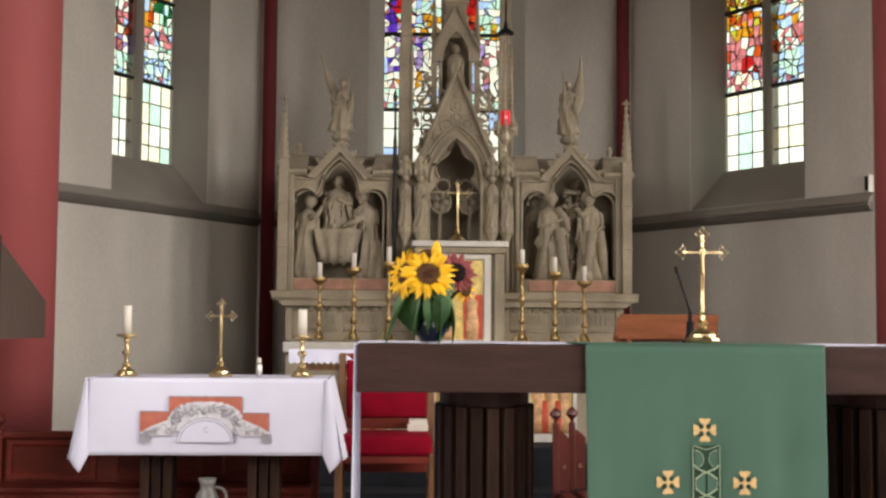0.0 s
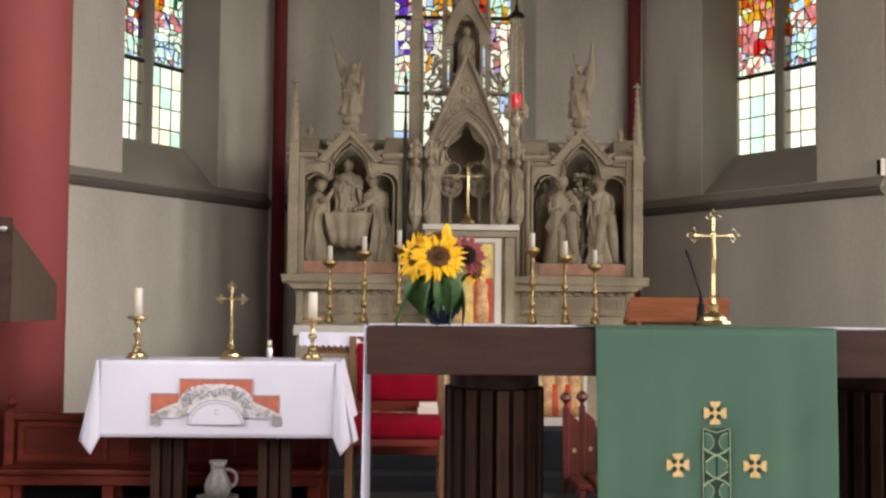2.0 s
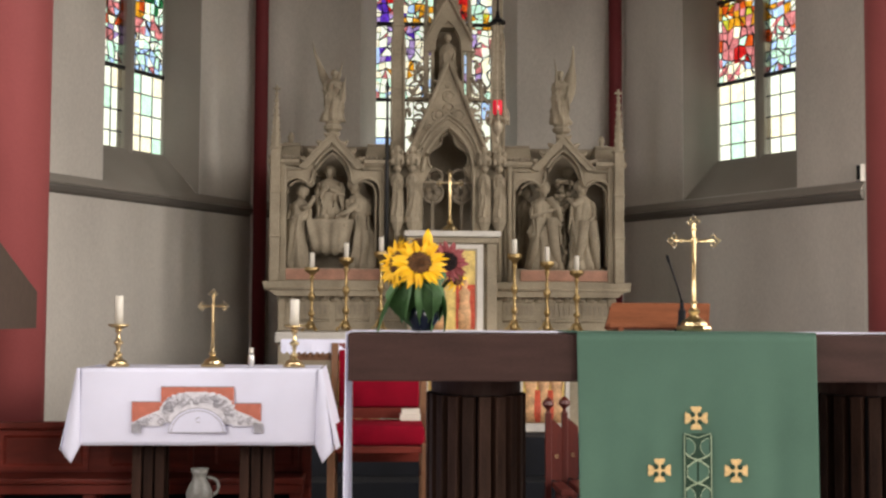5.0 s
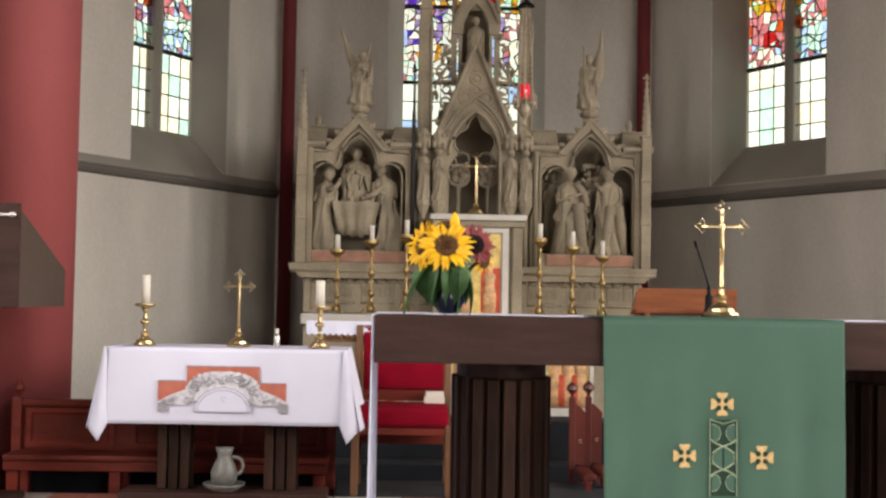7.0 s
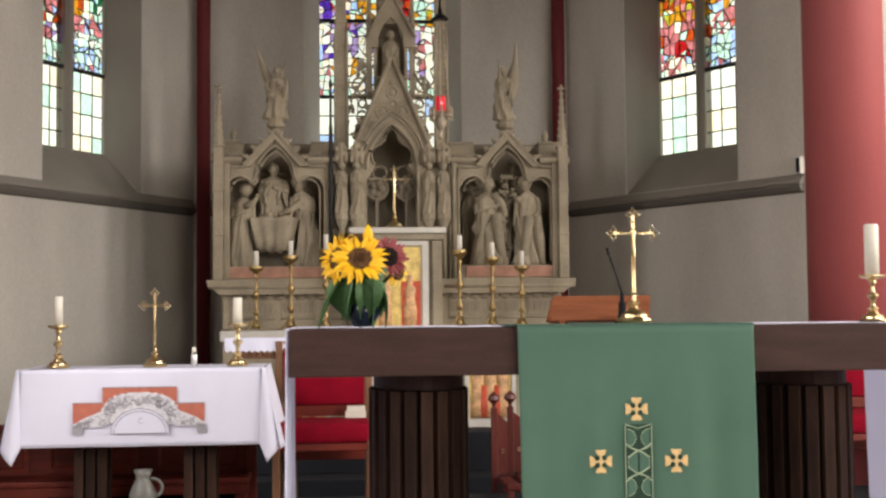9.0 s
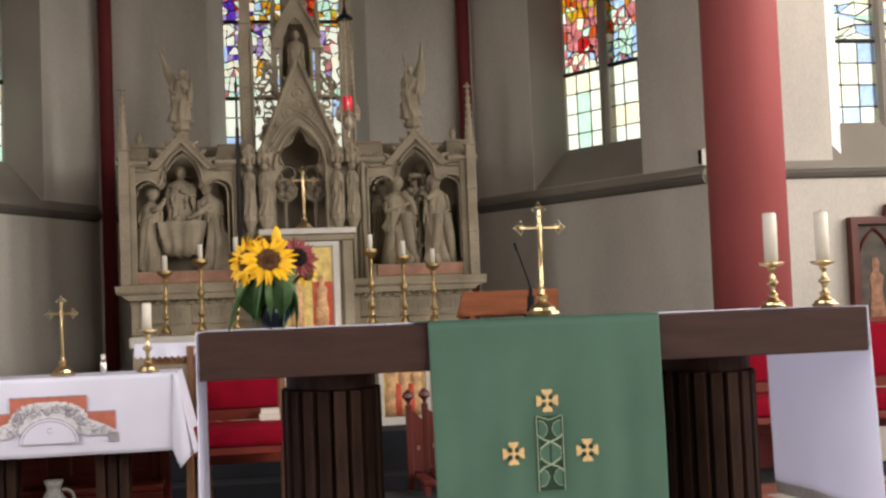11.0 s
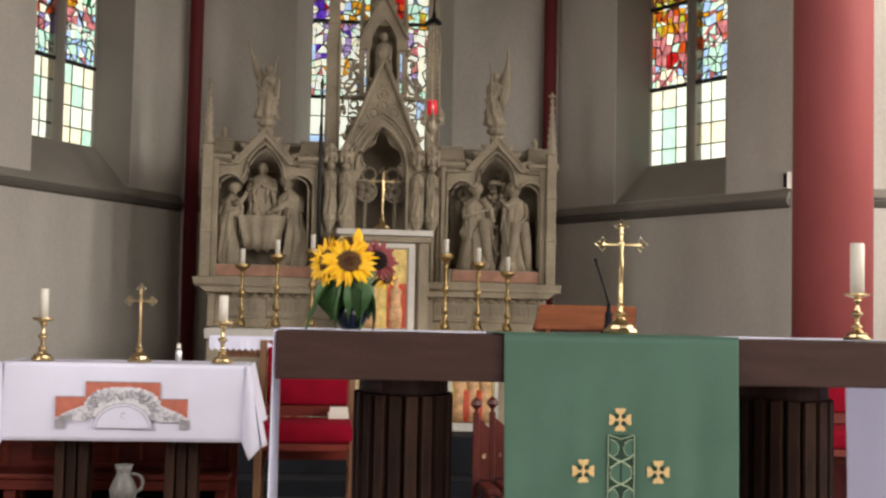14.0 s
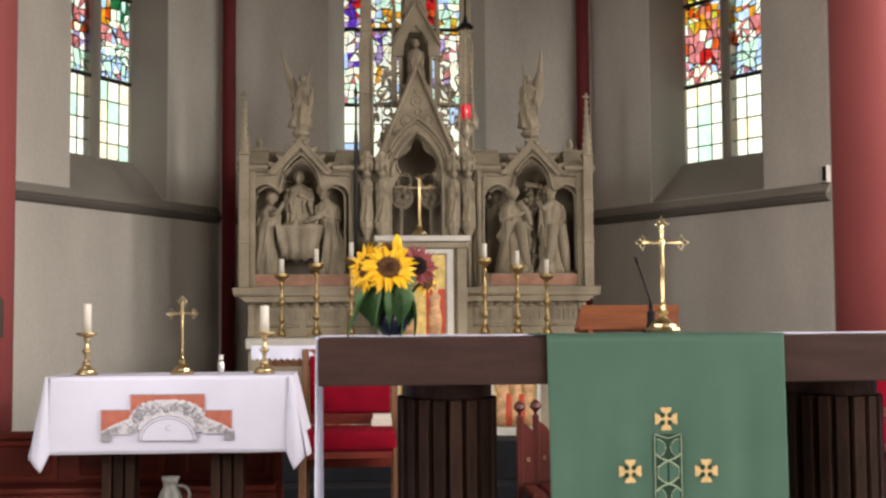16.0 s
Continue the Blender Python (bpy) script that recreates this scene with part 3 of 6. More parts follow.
for i in range(6):
    x = (-1.26, -0.93, -0.60, 0.46, 0.79, 1.12)[i]
    hp("frieze_panel", box(B(), x, x + 0.28, 10.352, 10.37, 1.05, 1.20, 0.006), STONE)
    for j in range(6):
        hp("carved_bar", box(B(), x + 0.02 + j * 0.042, x + 0.046 + j * 0.042, 10.342, 10.353, 1.085, 1.165), STONE_DARK)

# gilded panels of the altar front
for x0, x1 in ((-0.92, -0.52), (-0.22, 0.22), (0.52, 0.92)):
    fr = hp("panel_frame", pierced(B(), [(x0, 0.18), (x1, 0.18), (x1, 0.82), (x0, 0.82)], [(x0 + 0.03, 0.24), (x1 - 0.03, 0.24), (x1 - 0.03, 0.78), (x0 + 0.03, 0.78)], [(x0 + 0.04, 0.25), (x1 - 0.04, 0.25), (x1 - 0.04, 0.77), (x0 + 0.04, 0.77)], 9.68, 9.72), MARBLE, "pale stone frame")
    hp("gilt_ground", box(B(), x0 + 0.03, x1 - 0.03, 9.705, 9.718, 0.23, 0.79), GILT, "gilded panel")
    bm = B()
    for k in range(3):
        cx = x0 + 0.1 + k * (x1 - x0 - 0.2) / 2
        lathe(bm, [(0.055, 0.25), (0.05, 0.36), (0.04, 0.50), (0.05, 0.56), (0.02, 0.60), (0.032, 0.64), (0.02, 0.69)], (cx, 9.70, 0.0), 10, 1, 0.35)
    hp("painted_relief", bm, PAINT_FLESH, smooth=True)
    bm = B()
    for k in range(2):
        cx = x0 + 0.15 + k * (x1 - x0 - 0.3)
        lathe(bm, [(0.045, 0.25), (0.05, 0.34), (0.03, 0.5)], (cx, 9.698, 0.0), 10, 1, 0.35)
    hp("red_drapery", bm, PAINT_RED, smooth=True)


def drape(bm, x, y, z, h, w=0.3, depth=0.6, lean=0.0, seed=0, seat=False, turn=0.0):
    """A plain robed form: a folded body, shoulders, a smooth head and two sleeves, all of plain shapes."""
    rnd = random.Random(seed)
    keys = [(0.44, 0.0), (0.50, 0.03), (0.42, 0.22), (0.40, 0.40), (0.33, 0.55), (0.37, 0.64), (0.39, 0.72), (0.35, 0.77), (0.22, 0.81), (0.11, 0.835), (0.09, 0.88)]
    prof = []
    for (r0, t0), (r1, t1) in zip(keys, keys[1:]):
        prof += [(r0 + (r1 - r0) * k / 4, t0 + (t1 - t0) * k / 4) for k in range(4)]
    prof.append(keys[-1])
    ph, ph2, seg, rings, sway = rnd.random() * 6, rnd.random() * 6, 64, [], rnd.uniform(-0.07, 0.07)
    slant = rnd.choice((-1, 1))

    def ridge(p):
        return 1 - 2 * abs(math.sin(p))

    for r, t in prof:
        ring = []
        low = max(0.0, 1 - t / 0.62)
        cloak = math.exp(-((t - 0.45) / 0.2) ** 2)
        calm = min(1.0, max(0.0, (0.86 - t) / 0.1))
        for i in range(seg):
            a = 2 * math.pi * i / seg
            f = 0.21 * (0.25 + 0.75 * low) * ridge(3.5 * a + 1.4 * math.sin(3 * t + ph) + ph)
            f += 0.08 * (0.4 + 0.6 * low) * ridge(7 * a - 5 * t + ph2)
            f += 0.19 * cloak * ridge(slant * 0.5 * a + 7.5 * t + ph2)
            f += 0.14 * noise.noise(Vector((x * 9 + 2.5 * math.cos(a), seed + 2.5 * math.sin(a), t * 8)))
            k = r * w * (1 + f * calm)
            ring.append(bm.verts.new((x + lean * h * t + sway * h * math.sin(t * 4) * 0.5 + k * math.cos(a), y + k * depth * math.sin(a), z + h * t)))
        rings.append(ring)
    for a, b in zip(rings, rings[1:]):
        for i in range(seg):
            bm.faces.new((a[i], a[(i + 1) % seg], b[(i + 1) % seg], b[i]))
    bm.faces.new(rings[0][::-1])
    bm.faces.new(rings[-1])
    hx = x + lean * h * 1.0 + turn * 0.02 * h
    ball(bm, (hx, y - 0.035 * h, z + 0.93 * h), 0.06 * h, 0.066 * h, 0.078 * h, 12, 9)
    for k in range(12):
        ang = -0.6 + k * 0.36
        ball(bm, (hx + 0.06 * h * math.cos(ang), y + 0.004 * h, z + (0.94 + 0.058 * math.sin(ang)) * h), 0.024 * h, 0.034 * h, 0.027 * h, 6, 5)
    ball(bm, (hx + turn * 0.02 * h, y - 0.045 * h, z + 0.868 * h), 0.026 * h, 0.022 * h, 0.036 * h, 7, 5)
    for sgn in (-1, 1):
        raised = rnd.random() < 0.6
        sh = Vector((x + lean * h * 0.78 + sgn * 0.29 * w, y - 0.04 * w, z + 0.765 * h))
        el = Vector((x + lean * h * 0.6 + sgn * (0.36 + 0.06 * rnd.random()) * w, y - 0.16 * w * depth, z + (0.58 + 0.04 * rnd.random()) * h))
        if raised:
            hd = Vector((x + lean * h * 0.65 + sgn * 0.06 * w + turn * 0.5 * w, y - 0.46 * w * depth, z + (0.66 + 0.06 * rnd.random()) * h))
        else:
            hd = Vector((x + lean * h * 0.5 + sgn * 0.22 * w + turn * 0.35 * w, y - 0.44 * w * depth, z + (0.46 + 0.05 * rnd.random()) * h))
        tube(bm, [sh, (sh + el) / 2 + Vector((sgn * 0.03 * w, 0, 0)), el, (el + hd) / 2, hd], 0.105 * w, 9, 0.05 * w)
        ball(bm, hd, 0.055 * w, 0.05 * w, 0.065 * w, 7, 5)
        for q, (dx, ln) in enumerate(((0.02, 0.42), (0.06, 0.32), (-0.05, 0.24))):
            p = el.lerp(hd, 0.1 + 0.25 * q)
            tube(bm, [p, p + Vector((dx * w, -0.03 * w, -ln * 0.4 * h)), p + Vector((dx * 1.6 * w, 0.02 * w, -ln * 0.8 * h)), p + Vector((dx * 2 * w, 0.10 * w, -ln * h))], 0.05 * w, 6, 0.02 * w)
    return bm


def arc_pts(cx, cz, r, a0, a1, y, n=10):
    return [(cx + r * math.cos(radians(a0 + (a1 - a0) * i / n)), y, cz + r * math.sin(radians(a0 + (a1 - a0) * i / n))) for i in range(n + 1)]


def pinnacle(bm, x, y, z0, z1, z2, w):
    """A square shaft with set-offs and gablets, and a crocketed spire to z2."""
    box(bm, x - w, x + w, y - w, y + w, z0, z1, w * 0.12)
    for t in (0.33, 0.66):
        zz = z0 + (z1 - z0) * t
        box(bm, x - w * 1.22, x + w * 1.22, y - w * 1.22, y + w * 1.22, zz, zz + w * 0.5, w * 0.15)
    box(bm, x - w * 1.3, x + w * 1.3, y - w * 1.3, y + w * 1.3, z1, z1 + w * 0.4, w * 0.12)
    lathe(bm, [(w * 1.05, z1 + w * 0.4), (w * 0.22, z2 - w), (w * 0.22, z2 - w * 0.6)], (x, y, 0), 8)
    n = max(4, int((z2 - z1) / 0.06))
    for i in range(n):
        t = (i + 0.6) / n
        r = w * 1.05 * (1 - t) + w * 0.22 * t
        for sx in (-1, 1):
            ball(bm, (x + sx * r, y - r * 0.6, z1 + (z2 - z1) * t * 0.94), w * 0.26, w * 0.24, w * 0.3, 6, 4)
    ball(bm, (x, y, z2 - w * 0.3), w * 0.4, w * 0.4, w * 0.5, 8, 6)
    for sx in (-1, 1):
        ball(bm, (x + sx * w * 0.6, y, z2 - w * 0.3), w * 0.3, w * 0.25, w * 0.28, 6, 4)
    ball(bm, (x, y, z2 + w * 0.25), w * 0.3, w * 0.25, w * 0.35, 6, 4)
    return bm


def foiled(c, half, z0, lobes, top_half, top_z, top):
    """The outline of a cusped arch: side lobes (centre, height, radius, from, to), then a pointed head."""
    right = [(c + half, z0)]
    for dx, cz, r, a0, a1 in lobes:
        right += [(c + dx + r * math.cos(radians(a0 + (a1 - a0) * i / 8)), cz + r * math.sin(radians(a0 + (a1 - a0) * i / 8))) for i in range(9)]
    head = pointed(c - top_half, c + top_half, z0, top_z, top, 6)[2:9]
    right += head
    left = [(2 * c - x, z) for x, z in right[::-1][1:]]
    return [left[-1]] + right + left[:-1]


# the two wings of the reredos
for sx in (-1, 1):
    c = sx * 0.975
    x0, x1 = (c - 0.52, c + 0.49) if sx < 0 else (c - 0.49, c + 0.52)
    hp("red_marble_band", box(B(), x0 + 0.13, x1 - 0.06, 10.385, 10.46, 1.372, 1.462, 0.004), RED_STONE, "reddish marble band")
    outer = [(x0, 1.358), (x1, 1.358), (x1, 2.33), (c + 0.24, 2.33), (c, 2.57), (c - 0.24, 2.33), (x0, 2.33)]
    hole = foiled(c, 0.41, 1.47, [(0.295, 2.11, 0.115, 0, 150)], 0.165, 2.20, 2.475)
    hp("wing_front", pierced(B(), outer, hole, [(x * 0.985 + c * 0.015, z) for x, z in hole], 10.40, 10.60))
    bm = B()
    y = 10.385
    tube(bm, [(x, y, z) for x, z in hole[1:]], 0.013, 6)
    tube(bm, [(x0 + 0.07, y, 1.37), (x0 + 0.07, y, 2.29), (x0 + 0.09, y, 2.30), (c - 0.25, y, 2.30)], 0.012, 6)
    tube(bm, [(c + 0.25, y, 2.30), (x1 - 0.08, y, 2.30), (x1 - 0.06, y, 2.29), (x1 - 0.06, y, 1.37)], 0.012, 6)
    tube(bm, [(c + (x - c) * 0.9, y + 0.03, 1.9 + (z - 1.9) * 0.93) for x, z in hole[1:]], 0.009, 6)
    hp("arch_moulding", bm, smooth=True)
    # back and sides take the darker copy, which colours in recess shade
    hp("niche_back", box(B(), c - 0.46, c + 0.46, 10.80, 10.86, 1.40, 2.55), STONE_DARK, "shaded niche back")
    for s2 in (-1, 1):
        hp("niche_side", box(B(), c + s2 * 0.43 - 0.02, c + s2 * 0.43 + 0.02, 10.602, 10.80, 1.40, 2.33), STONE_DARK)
    hp("niche_floor", box(B(), c - 0.41, c + 0.41, 10.47, 10.80, 1.40, 1.468), STONE)
    bm = B()
    for s2 in (-1, 1):
        a, b = (c + s2 * 0.262, 2.305), (c, 2.592)
        prism(bm, [a, (a[0] - s2 * 0.055, a[1] - 0.005), (c, 2.525), b], 10.355, 10.41)
        prism(bm, [(a[0] + s2 * 0.012, a[1] + 0.012), a, b, (b[0], b[1] + 0.02)], 10.34, 10.42)
    hp("gable_moulding", bm)
    for s2 in (-1, 1):
        for i in range(4):
            bm = B()
            t = (i + 0.5) / 4
            p = (c + s2 * 0.27 * (1 - t), 10.38, 2.325 + 0.27 * t + 0.022)
            ball(bm, p, 0.03, 0.026, 0.024, 7, 5)
            ball(bm, (p[0] + s2 * 0.022, p[1] - 0.01, p[2] + 0.012), 0.017, 0.015, 0.015, 6, 4)
            hp("crocket", bm, smooth=True)
    for a, b in ((x0 - 0.01, c - 0.27), (c + 0.27, x1 + 0.01)):
        bm = B()
        prism(bm, [(a, 2.33), (b, 2.33), (b, 2.345), (a, 2.345)], 10.36, 10.42)
        prism(bm, [(a, 2.345), (b, 2.345), (b, 2.375), (a, 2.375)], 10.335, 10.42)
        hp("cornice", bm)
        bm = B()
        n = int((b - a) / 0.031)
        for i in range(n):
            box(bm, a + 0.004 + i * 0.031, a + 0.021 + i * 0.031, 10.375, 10.40, 2.385, 2.41)
        tagged(hp("dentil_course", bm, STONE_DARK), kind="stuff")
        bm = B()
        vs = [bm.verts.new(p) for p in ((a, 10.39, 2.377), (b, 10.39, 2.377), (b, 10.55, 2.52), (a + 0.03, 10.55, 2.52), (a, 10.9, 2.377), (b, 10.9, 2.377), (b, 10.7, 2.52), (a + 0.03, 10.7, 2.52))]
        for q in ((0, 1, 2, 3), (3, 2, 6, 7), (7, 6, 5, 4), (0, 3, 7, 4), (1, 5, 6, 2), (0, 4, 5, 1)):
            bm.faces.new([vs[i] for i in q])
        hp("wing_roof", bm)
        hp("roof_ridge", box(B(), a + 0.02, b, 10.53, 10.72, 2.515, 2.535, 0.004), STONE_DARK)
    ox = c + sx * 0.36
    hp("roof_finial", blob_row(lathe(B(), [(0.035, 2.52), (0.02, 2.56), (0.03, 2.6), (0.012, 2.64)], (ox, 10.6, 0), 8), (ox - 0.06, 10.6, 2.53), (ox + 0.06, 10.6, 2.53), 4, 0.022))
    hp("outer_pinnacle", pinnacle(B(), c + sx * 0.465, 10.36, 1.358, 2.46, 2.98, 0.040))
    hp("outer_pier", box(B(), c + sx * 0.40 - 0.025, c + sx * 0.40 + 0.025, 10.37, 10.41, 1.358, 2.33, 0.006))
    hp("angel_pedestal", lathe(B(), [(0.05, 2.56), (0.045, 2.63), (0.075, 2.65), (0.08, 2.68), (0.06, 2.69), (0.07, 2.715)], (c, 10.5, 0), 8))
    for s2 in (-1, 1):
        hp("inner_shaft", lathe(B(), [(0.022, 1.36), (0.022, 2.3), (0.03, 2.33)], (c + s2 * 0.455, 10.395, 0), 10), smooth=True)

# the centre: statue piers, niche, gable and spire
for sx in (-1, 1):
    a = sx * 0.365
    hp("pier_back", box(B(), a - 0.135, a + 0.135, 10.44, 10.62, 1.358, 2.46, 0.008))
    for s2 in (-1, 1):
        hp("pier_shaft", lathe(B(), [(0.02, 1.36), (0.02, 1.80), (0.028, 1.83)], (a + s2 * 0.062, 10.36, 0), 10), smooth=True)
        hp("console", lathe(B(), [(0.012, 1.76), (0.035, 1.80), (0.05, 1.84), (0.062, 1.86), (0.062, 1.90)], (a + s2 * 0.062, 10.37, 0), 8))
        bm = lathe(B(), [(0.058, 2.33), (0.062, 2.345), (0.062, 2.41), (0.068, 2.42), (0.05, 2.45), (0.02, 2.5)], (a + s2 * 0.062, 10.37, 0), 8)
        for k in range(3):
            ball(bm, (a + s2 * 0.062 + (k - 1) * 0.04, 10.31, 2.36), 0.017, 0.015, 0.03, 6, 4)
            ball(bm, (a + s2 * 0.062 + (k - 1) * 0.04, 10.31, 2.44), 0.014, 0.012, 0.022, 6, 4)
        hp("canopy", bm)
    hp("pier_edge", box(B(), a + sx * 0.125 - 0.012, a + sx * 0.125 + 0.012, 10.40, 10.45, 1.358, 2.44, 0.003))
    hp("side_pinnacle", pinnacle(B(), sx * 0.425, 10.54, 2.46, 4.1, 4.7, 0.046))
    for s2 in (-1, 1):
        hp("pinnacle_shaft", lathe(B(), [(0.014, 2.46), (0.012, 3.3), (0.02, 3.33), (0.004, 3.5)], (sx * 0.425 + s2 * 0.05, 10.49, 0), 8), smooth=True)
    rnd = random.Random(60 + sx)
    for i in range(26):
        t = rnd.random()
        hp("leaf_crocket", ball(B(), (sx * (0.37 - 0.16 * t + rnd.uniform(-0.03, 0.03)), 10.53 + rnd.uniform(-0.02, 0.02), 2.72 + 0.62 * t + rnd.uniform(-0.04, 0.04)), rnd.uniform(0.013, 0.026), 0.018, rnd.uniform(0.013, 0.03), 6, 4), smooth=True)
    bm = B()
    for cz, r in ((2.62, 0.055), (2.75, 0.045), (2.86, 0.035)):
        tube(bm, arc_pts(sx * (0.24 + (2.9 - cz) * 0.06), cz, r, 0, 360, 10.53), 0.012, 6)
    tube(bm, [(sx * 0.34, 10.53, 2.9), (sx * 0.2, 10.53, 3.12)], 0.014, 6)
    tube(bm, [(sx * 0.34, 10.53, 2.93), (sx * 0.12, 10.53, 2.93)], 0.016, 6)
    tube(bm, arc_pts(sx * 0.27, 3.02, 0.06, 0, 360, 10.53), 0.011, 6)
    hp("flying_tracery", bm, smooth=True)

bm = lathe(B(), [(0.017, 1.36), (0.017, 2.62), (0.011, 2.66), (0.009, 2.95), (0.018, 2.98), (0.003, 3.06)], (-0.515, 10.345, 0), 10)
hp("iron_rod", bm, LEAD, "dark iron rod with a pointed tip", True)
outer = [(-0.31, 1.36), (0.31, 1.36), (0.31, 2.47), (0.0, 3.20), (-0.31, 2.47)]
hole = pointed(-0.215, 0.215, 1.76, 2.28, 2.665, 9)
cusp = foiled(0.0, 0.20, 2.21, [(0.075, 2.40, 0.098, -50, 78)], 0.058, 2.535, 2.64)
hp("niche_front", pierced(B(), outer, hole, hole, 10.38, 10.50))
hp("cusped_plate", pierced(B(), pointed(-0.214, 0.214, 2.20, 2.28, 2.664, 9), cusp, cusp, 10.43, 10.46))
bm = B()
tube(bm, [(x, 10.37, z) for x, z in hole[1:]], 0.016, 6)
tube(bm, [(x, 10.425, z) for x, z in cusp[1:]], 0.010, 6)
for s2 in (-1, 1):
    tube(bm, [(s2 * 0.325, 10.365, 2.45), (s2 * 0.005, 10.365, 3.22)], 0.02, 6)
for k, dy in ((1.22, 0.0), (1.12, 0.01)):
    tube(bm, [(x * k, 10.365 + dy, 2.2 + (z - 2.2) * (1 + (k - 1) * 0.8)) for x, z in pointed(-0.225, 0.225, 1.8, 2.30, 2.69, 9)[2:]], 0.011, 6)
hp("gable_moulding", bm, smooth=True)
for cx, cz, r in ((0, 2.93, 0.045), (-0.085, 2.765, 0.05), (0.085, 2.765, 0.05), (0, 2.83, 0.042), (-0.165, 2.66, 0.03), (0.165, 2.66, 0.03), (0, 3.02, 0.02)):
    hp("foil", ball(tube(B(), arc_pts(cx, cz, r, 0, 360, 10.374, 16), 0.009, 6), (cx, 10.384, cz), r * 0.72, 0.014, r * 0.72, 12, 6), smooth=True)
for s2 in (-1, 1):
    for i in range(6):
        bm = B()
        t = (i + 0.5) / 6
        p = (s2 * 0.34 * (1 - t), 10.4, 2.50 + 0.72 * t)
        ball(bm, p, 0.030, 0.026, 0.030, 7, 5)
        ball(bm, (p[0] + s2 * 0.025, p[1], p[2] + 0.02), 0.018, 0.016, 0.016, 6, 4)
        hp("crocket", bm, smooth=True)
# centre niche lined with the same shade-toned stone
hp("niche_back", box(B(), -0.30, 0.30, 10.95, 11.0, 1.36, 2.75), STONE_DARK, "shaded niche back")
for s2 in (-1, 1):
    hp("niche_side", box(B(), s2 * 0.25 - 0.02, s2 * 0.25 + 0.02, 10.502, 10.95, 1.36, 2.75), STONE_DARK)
    bm = B()
    box(bm, s2 * 0.125 - 0.012, s2 * 0.125 + 0.012, 10.55, 10.6, 1.76, 2.05)
    tube(bm, arc_pts(s2 * 0.125, 2.13, 0.09, 0, 360, 10.57, 14), 0.016, 6)
    for k in range(5):
        ball(bm, (s2 * 0.125 + 0.045 * math.cos(k * 1.257), 10.57, 2.13 + 0.05 * math.sin(k * 1.257)), 0.034, 0.022, 0.036, 8, 6)
    tube(bm, arc_pts(s2 * 0.10, 2.27, 0.06, 0, 360, 10.57, 12), 0.012, 6)
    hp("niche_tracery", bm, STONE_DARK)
hp("niche_floor", box(B(), -0.25, 0.25, 10.38, 10.95, 1.70, 1.755), STONE)

for s2 in (-1, 1):
    hp("spire_post", pinnacle(B(), s2 * 0.185, 10.55, 2.90, 3.55, 3.95, 0.024))
    hp("spire_post", box(B(), s2 * 0.13 - 0.012, s2 * 0.13 + 0.012, 10.52, 10.6, 2.92, 3.52))
# shade-toned stone behind the open spire
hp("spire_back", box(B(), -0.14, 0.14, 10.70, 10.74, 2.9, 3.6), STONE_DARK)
bm = B()
for s2 in (-1, 1):
    prism(bm, [(s2 * 0.20, 3.34), (s2 * 0.11, 3.34), (s2 * 0.105, 3.44), (s2 * 0.06, 3.54), (0.0, 3.60), (0.0, 3.80), (s2 * 0.20, 3.45)], 10.50, 10.58)
hp("spire_gable", bm)
bm = B()
for s2 in (-1, 1):
    tube(bm, [(s2 * 0.21, 10.49, 3.43), (0, 10.49, 3.82)], 0.014, 6)
    for i in range(4):
        t = (i + 0.5) / 4
        hp("crocket", ball(B(), (s2 * 0.22 * (1 - t), 10.5, 3.46 + 0.36 * t), 0.022, 0.02, 0.022, 6, 4), smooth=True)
hp("spire_moulding", bm, smooth=True)
hp("spire", pinnacle(B(), 0.0, 10.62, 3.55, 4.0, 5.2, 0.09))
hp("statue_base", lathe(B(), [(0.05, 2.96), (0.075, 3.0), (0.075, 3.03)], (0, 10.56, 0), 8))


def statue(name, bm, label, group=""):
    bmesh.ops.translate(bm, vec=(AX, 0, 0), verts=bm.verts)
    return solo(name, bm, STONE, label, "statue", group, smooth=True)


statue("statue", drape(B(), 0.0, 10.56, 3.03, 0.46, 0.17, 0.7, seed=4), "small carved stone robed statue in the reredos spire")
for i, u in enumerate((-0.427, -0.303, 0.303, 0.427)):
    statue("statue", drape(B(), u, 10.36, 1.90, 0.44, 0.115, 0.8, seed=10 + i), "slim carved stone robed statue under a canopy", "pier statues")


def wing(bm, root, tip, width, y, bow):
    """A long feathered wing as a tapered, ribbed plate."""
    r, t = Vector(root), Vector(tip)
    d = (t - r)
    side = Vector((-d.z, 0, d.x)).normalized()
    n, front, rear = 12, [], []
    for i in range(n + 1):
        s = i / n
        w = width * (1 - s) ** 0.65 * (0.55 + 0.6 * math.sin(math.pi * min(1, s * 1.35 + 0.1))) + 0.003
        mid = r + d * s + side * bow * math.sin(math.pi * s)
        for lst, dy in ((front, -0.012 + 0.006 * (i % 2)), (rear, 0.014)):
            lst.append([bm.verts.new(mid + side * k * w / 2 + Vector((0, dy * (1 if k == 0 else 0.4), 0))) for k in (-1, 0, 1)])
    for i in range(n):
        for k in (0, 1):
            bm.faces.new((front[i][k], front[i][k + 1], front[i + 1][k + 1], front[i + 1][k]))
            bm.faces.new((rear[i][k], rear[i + 1][k], rear[i + 1][k + 1], rear[i][k + 1]))
        for k in (0, 2):
            bm.faces.new((front[i][k], front[i + 1][k], rear[i + 1][k], rear[i][k]))
    for i in (0, n):
        bm.faces.new([front[i][k] for k in (0, 1, 2)] + [rear[i][k] for k in (2, 1, 0)])
    return bm


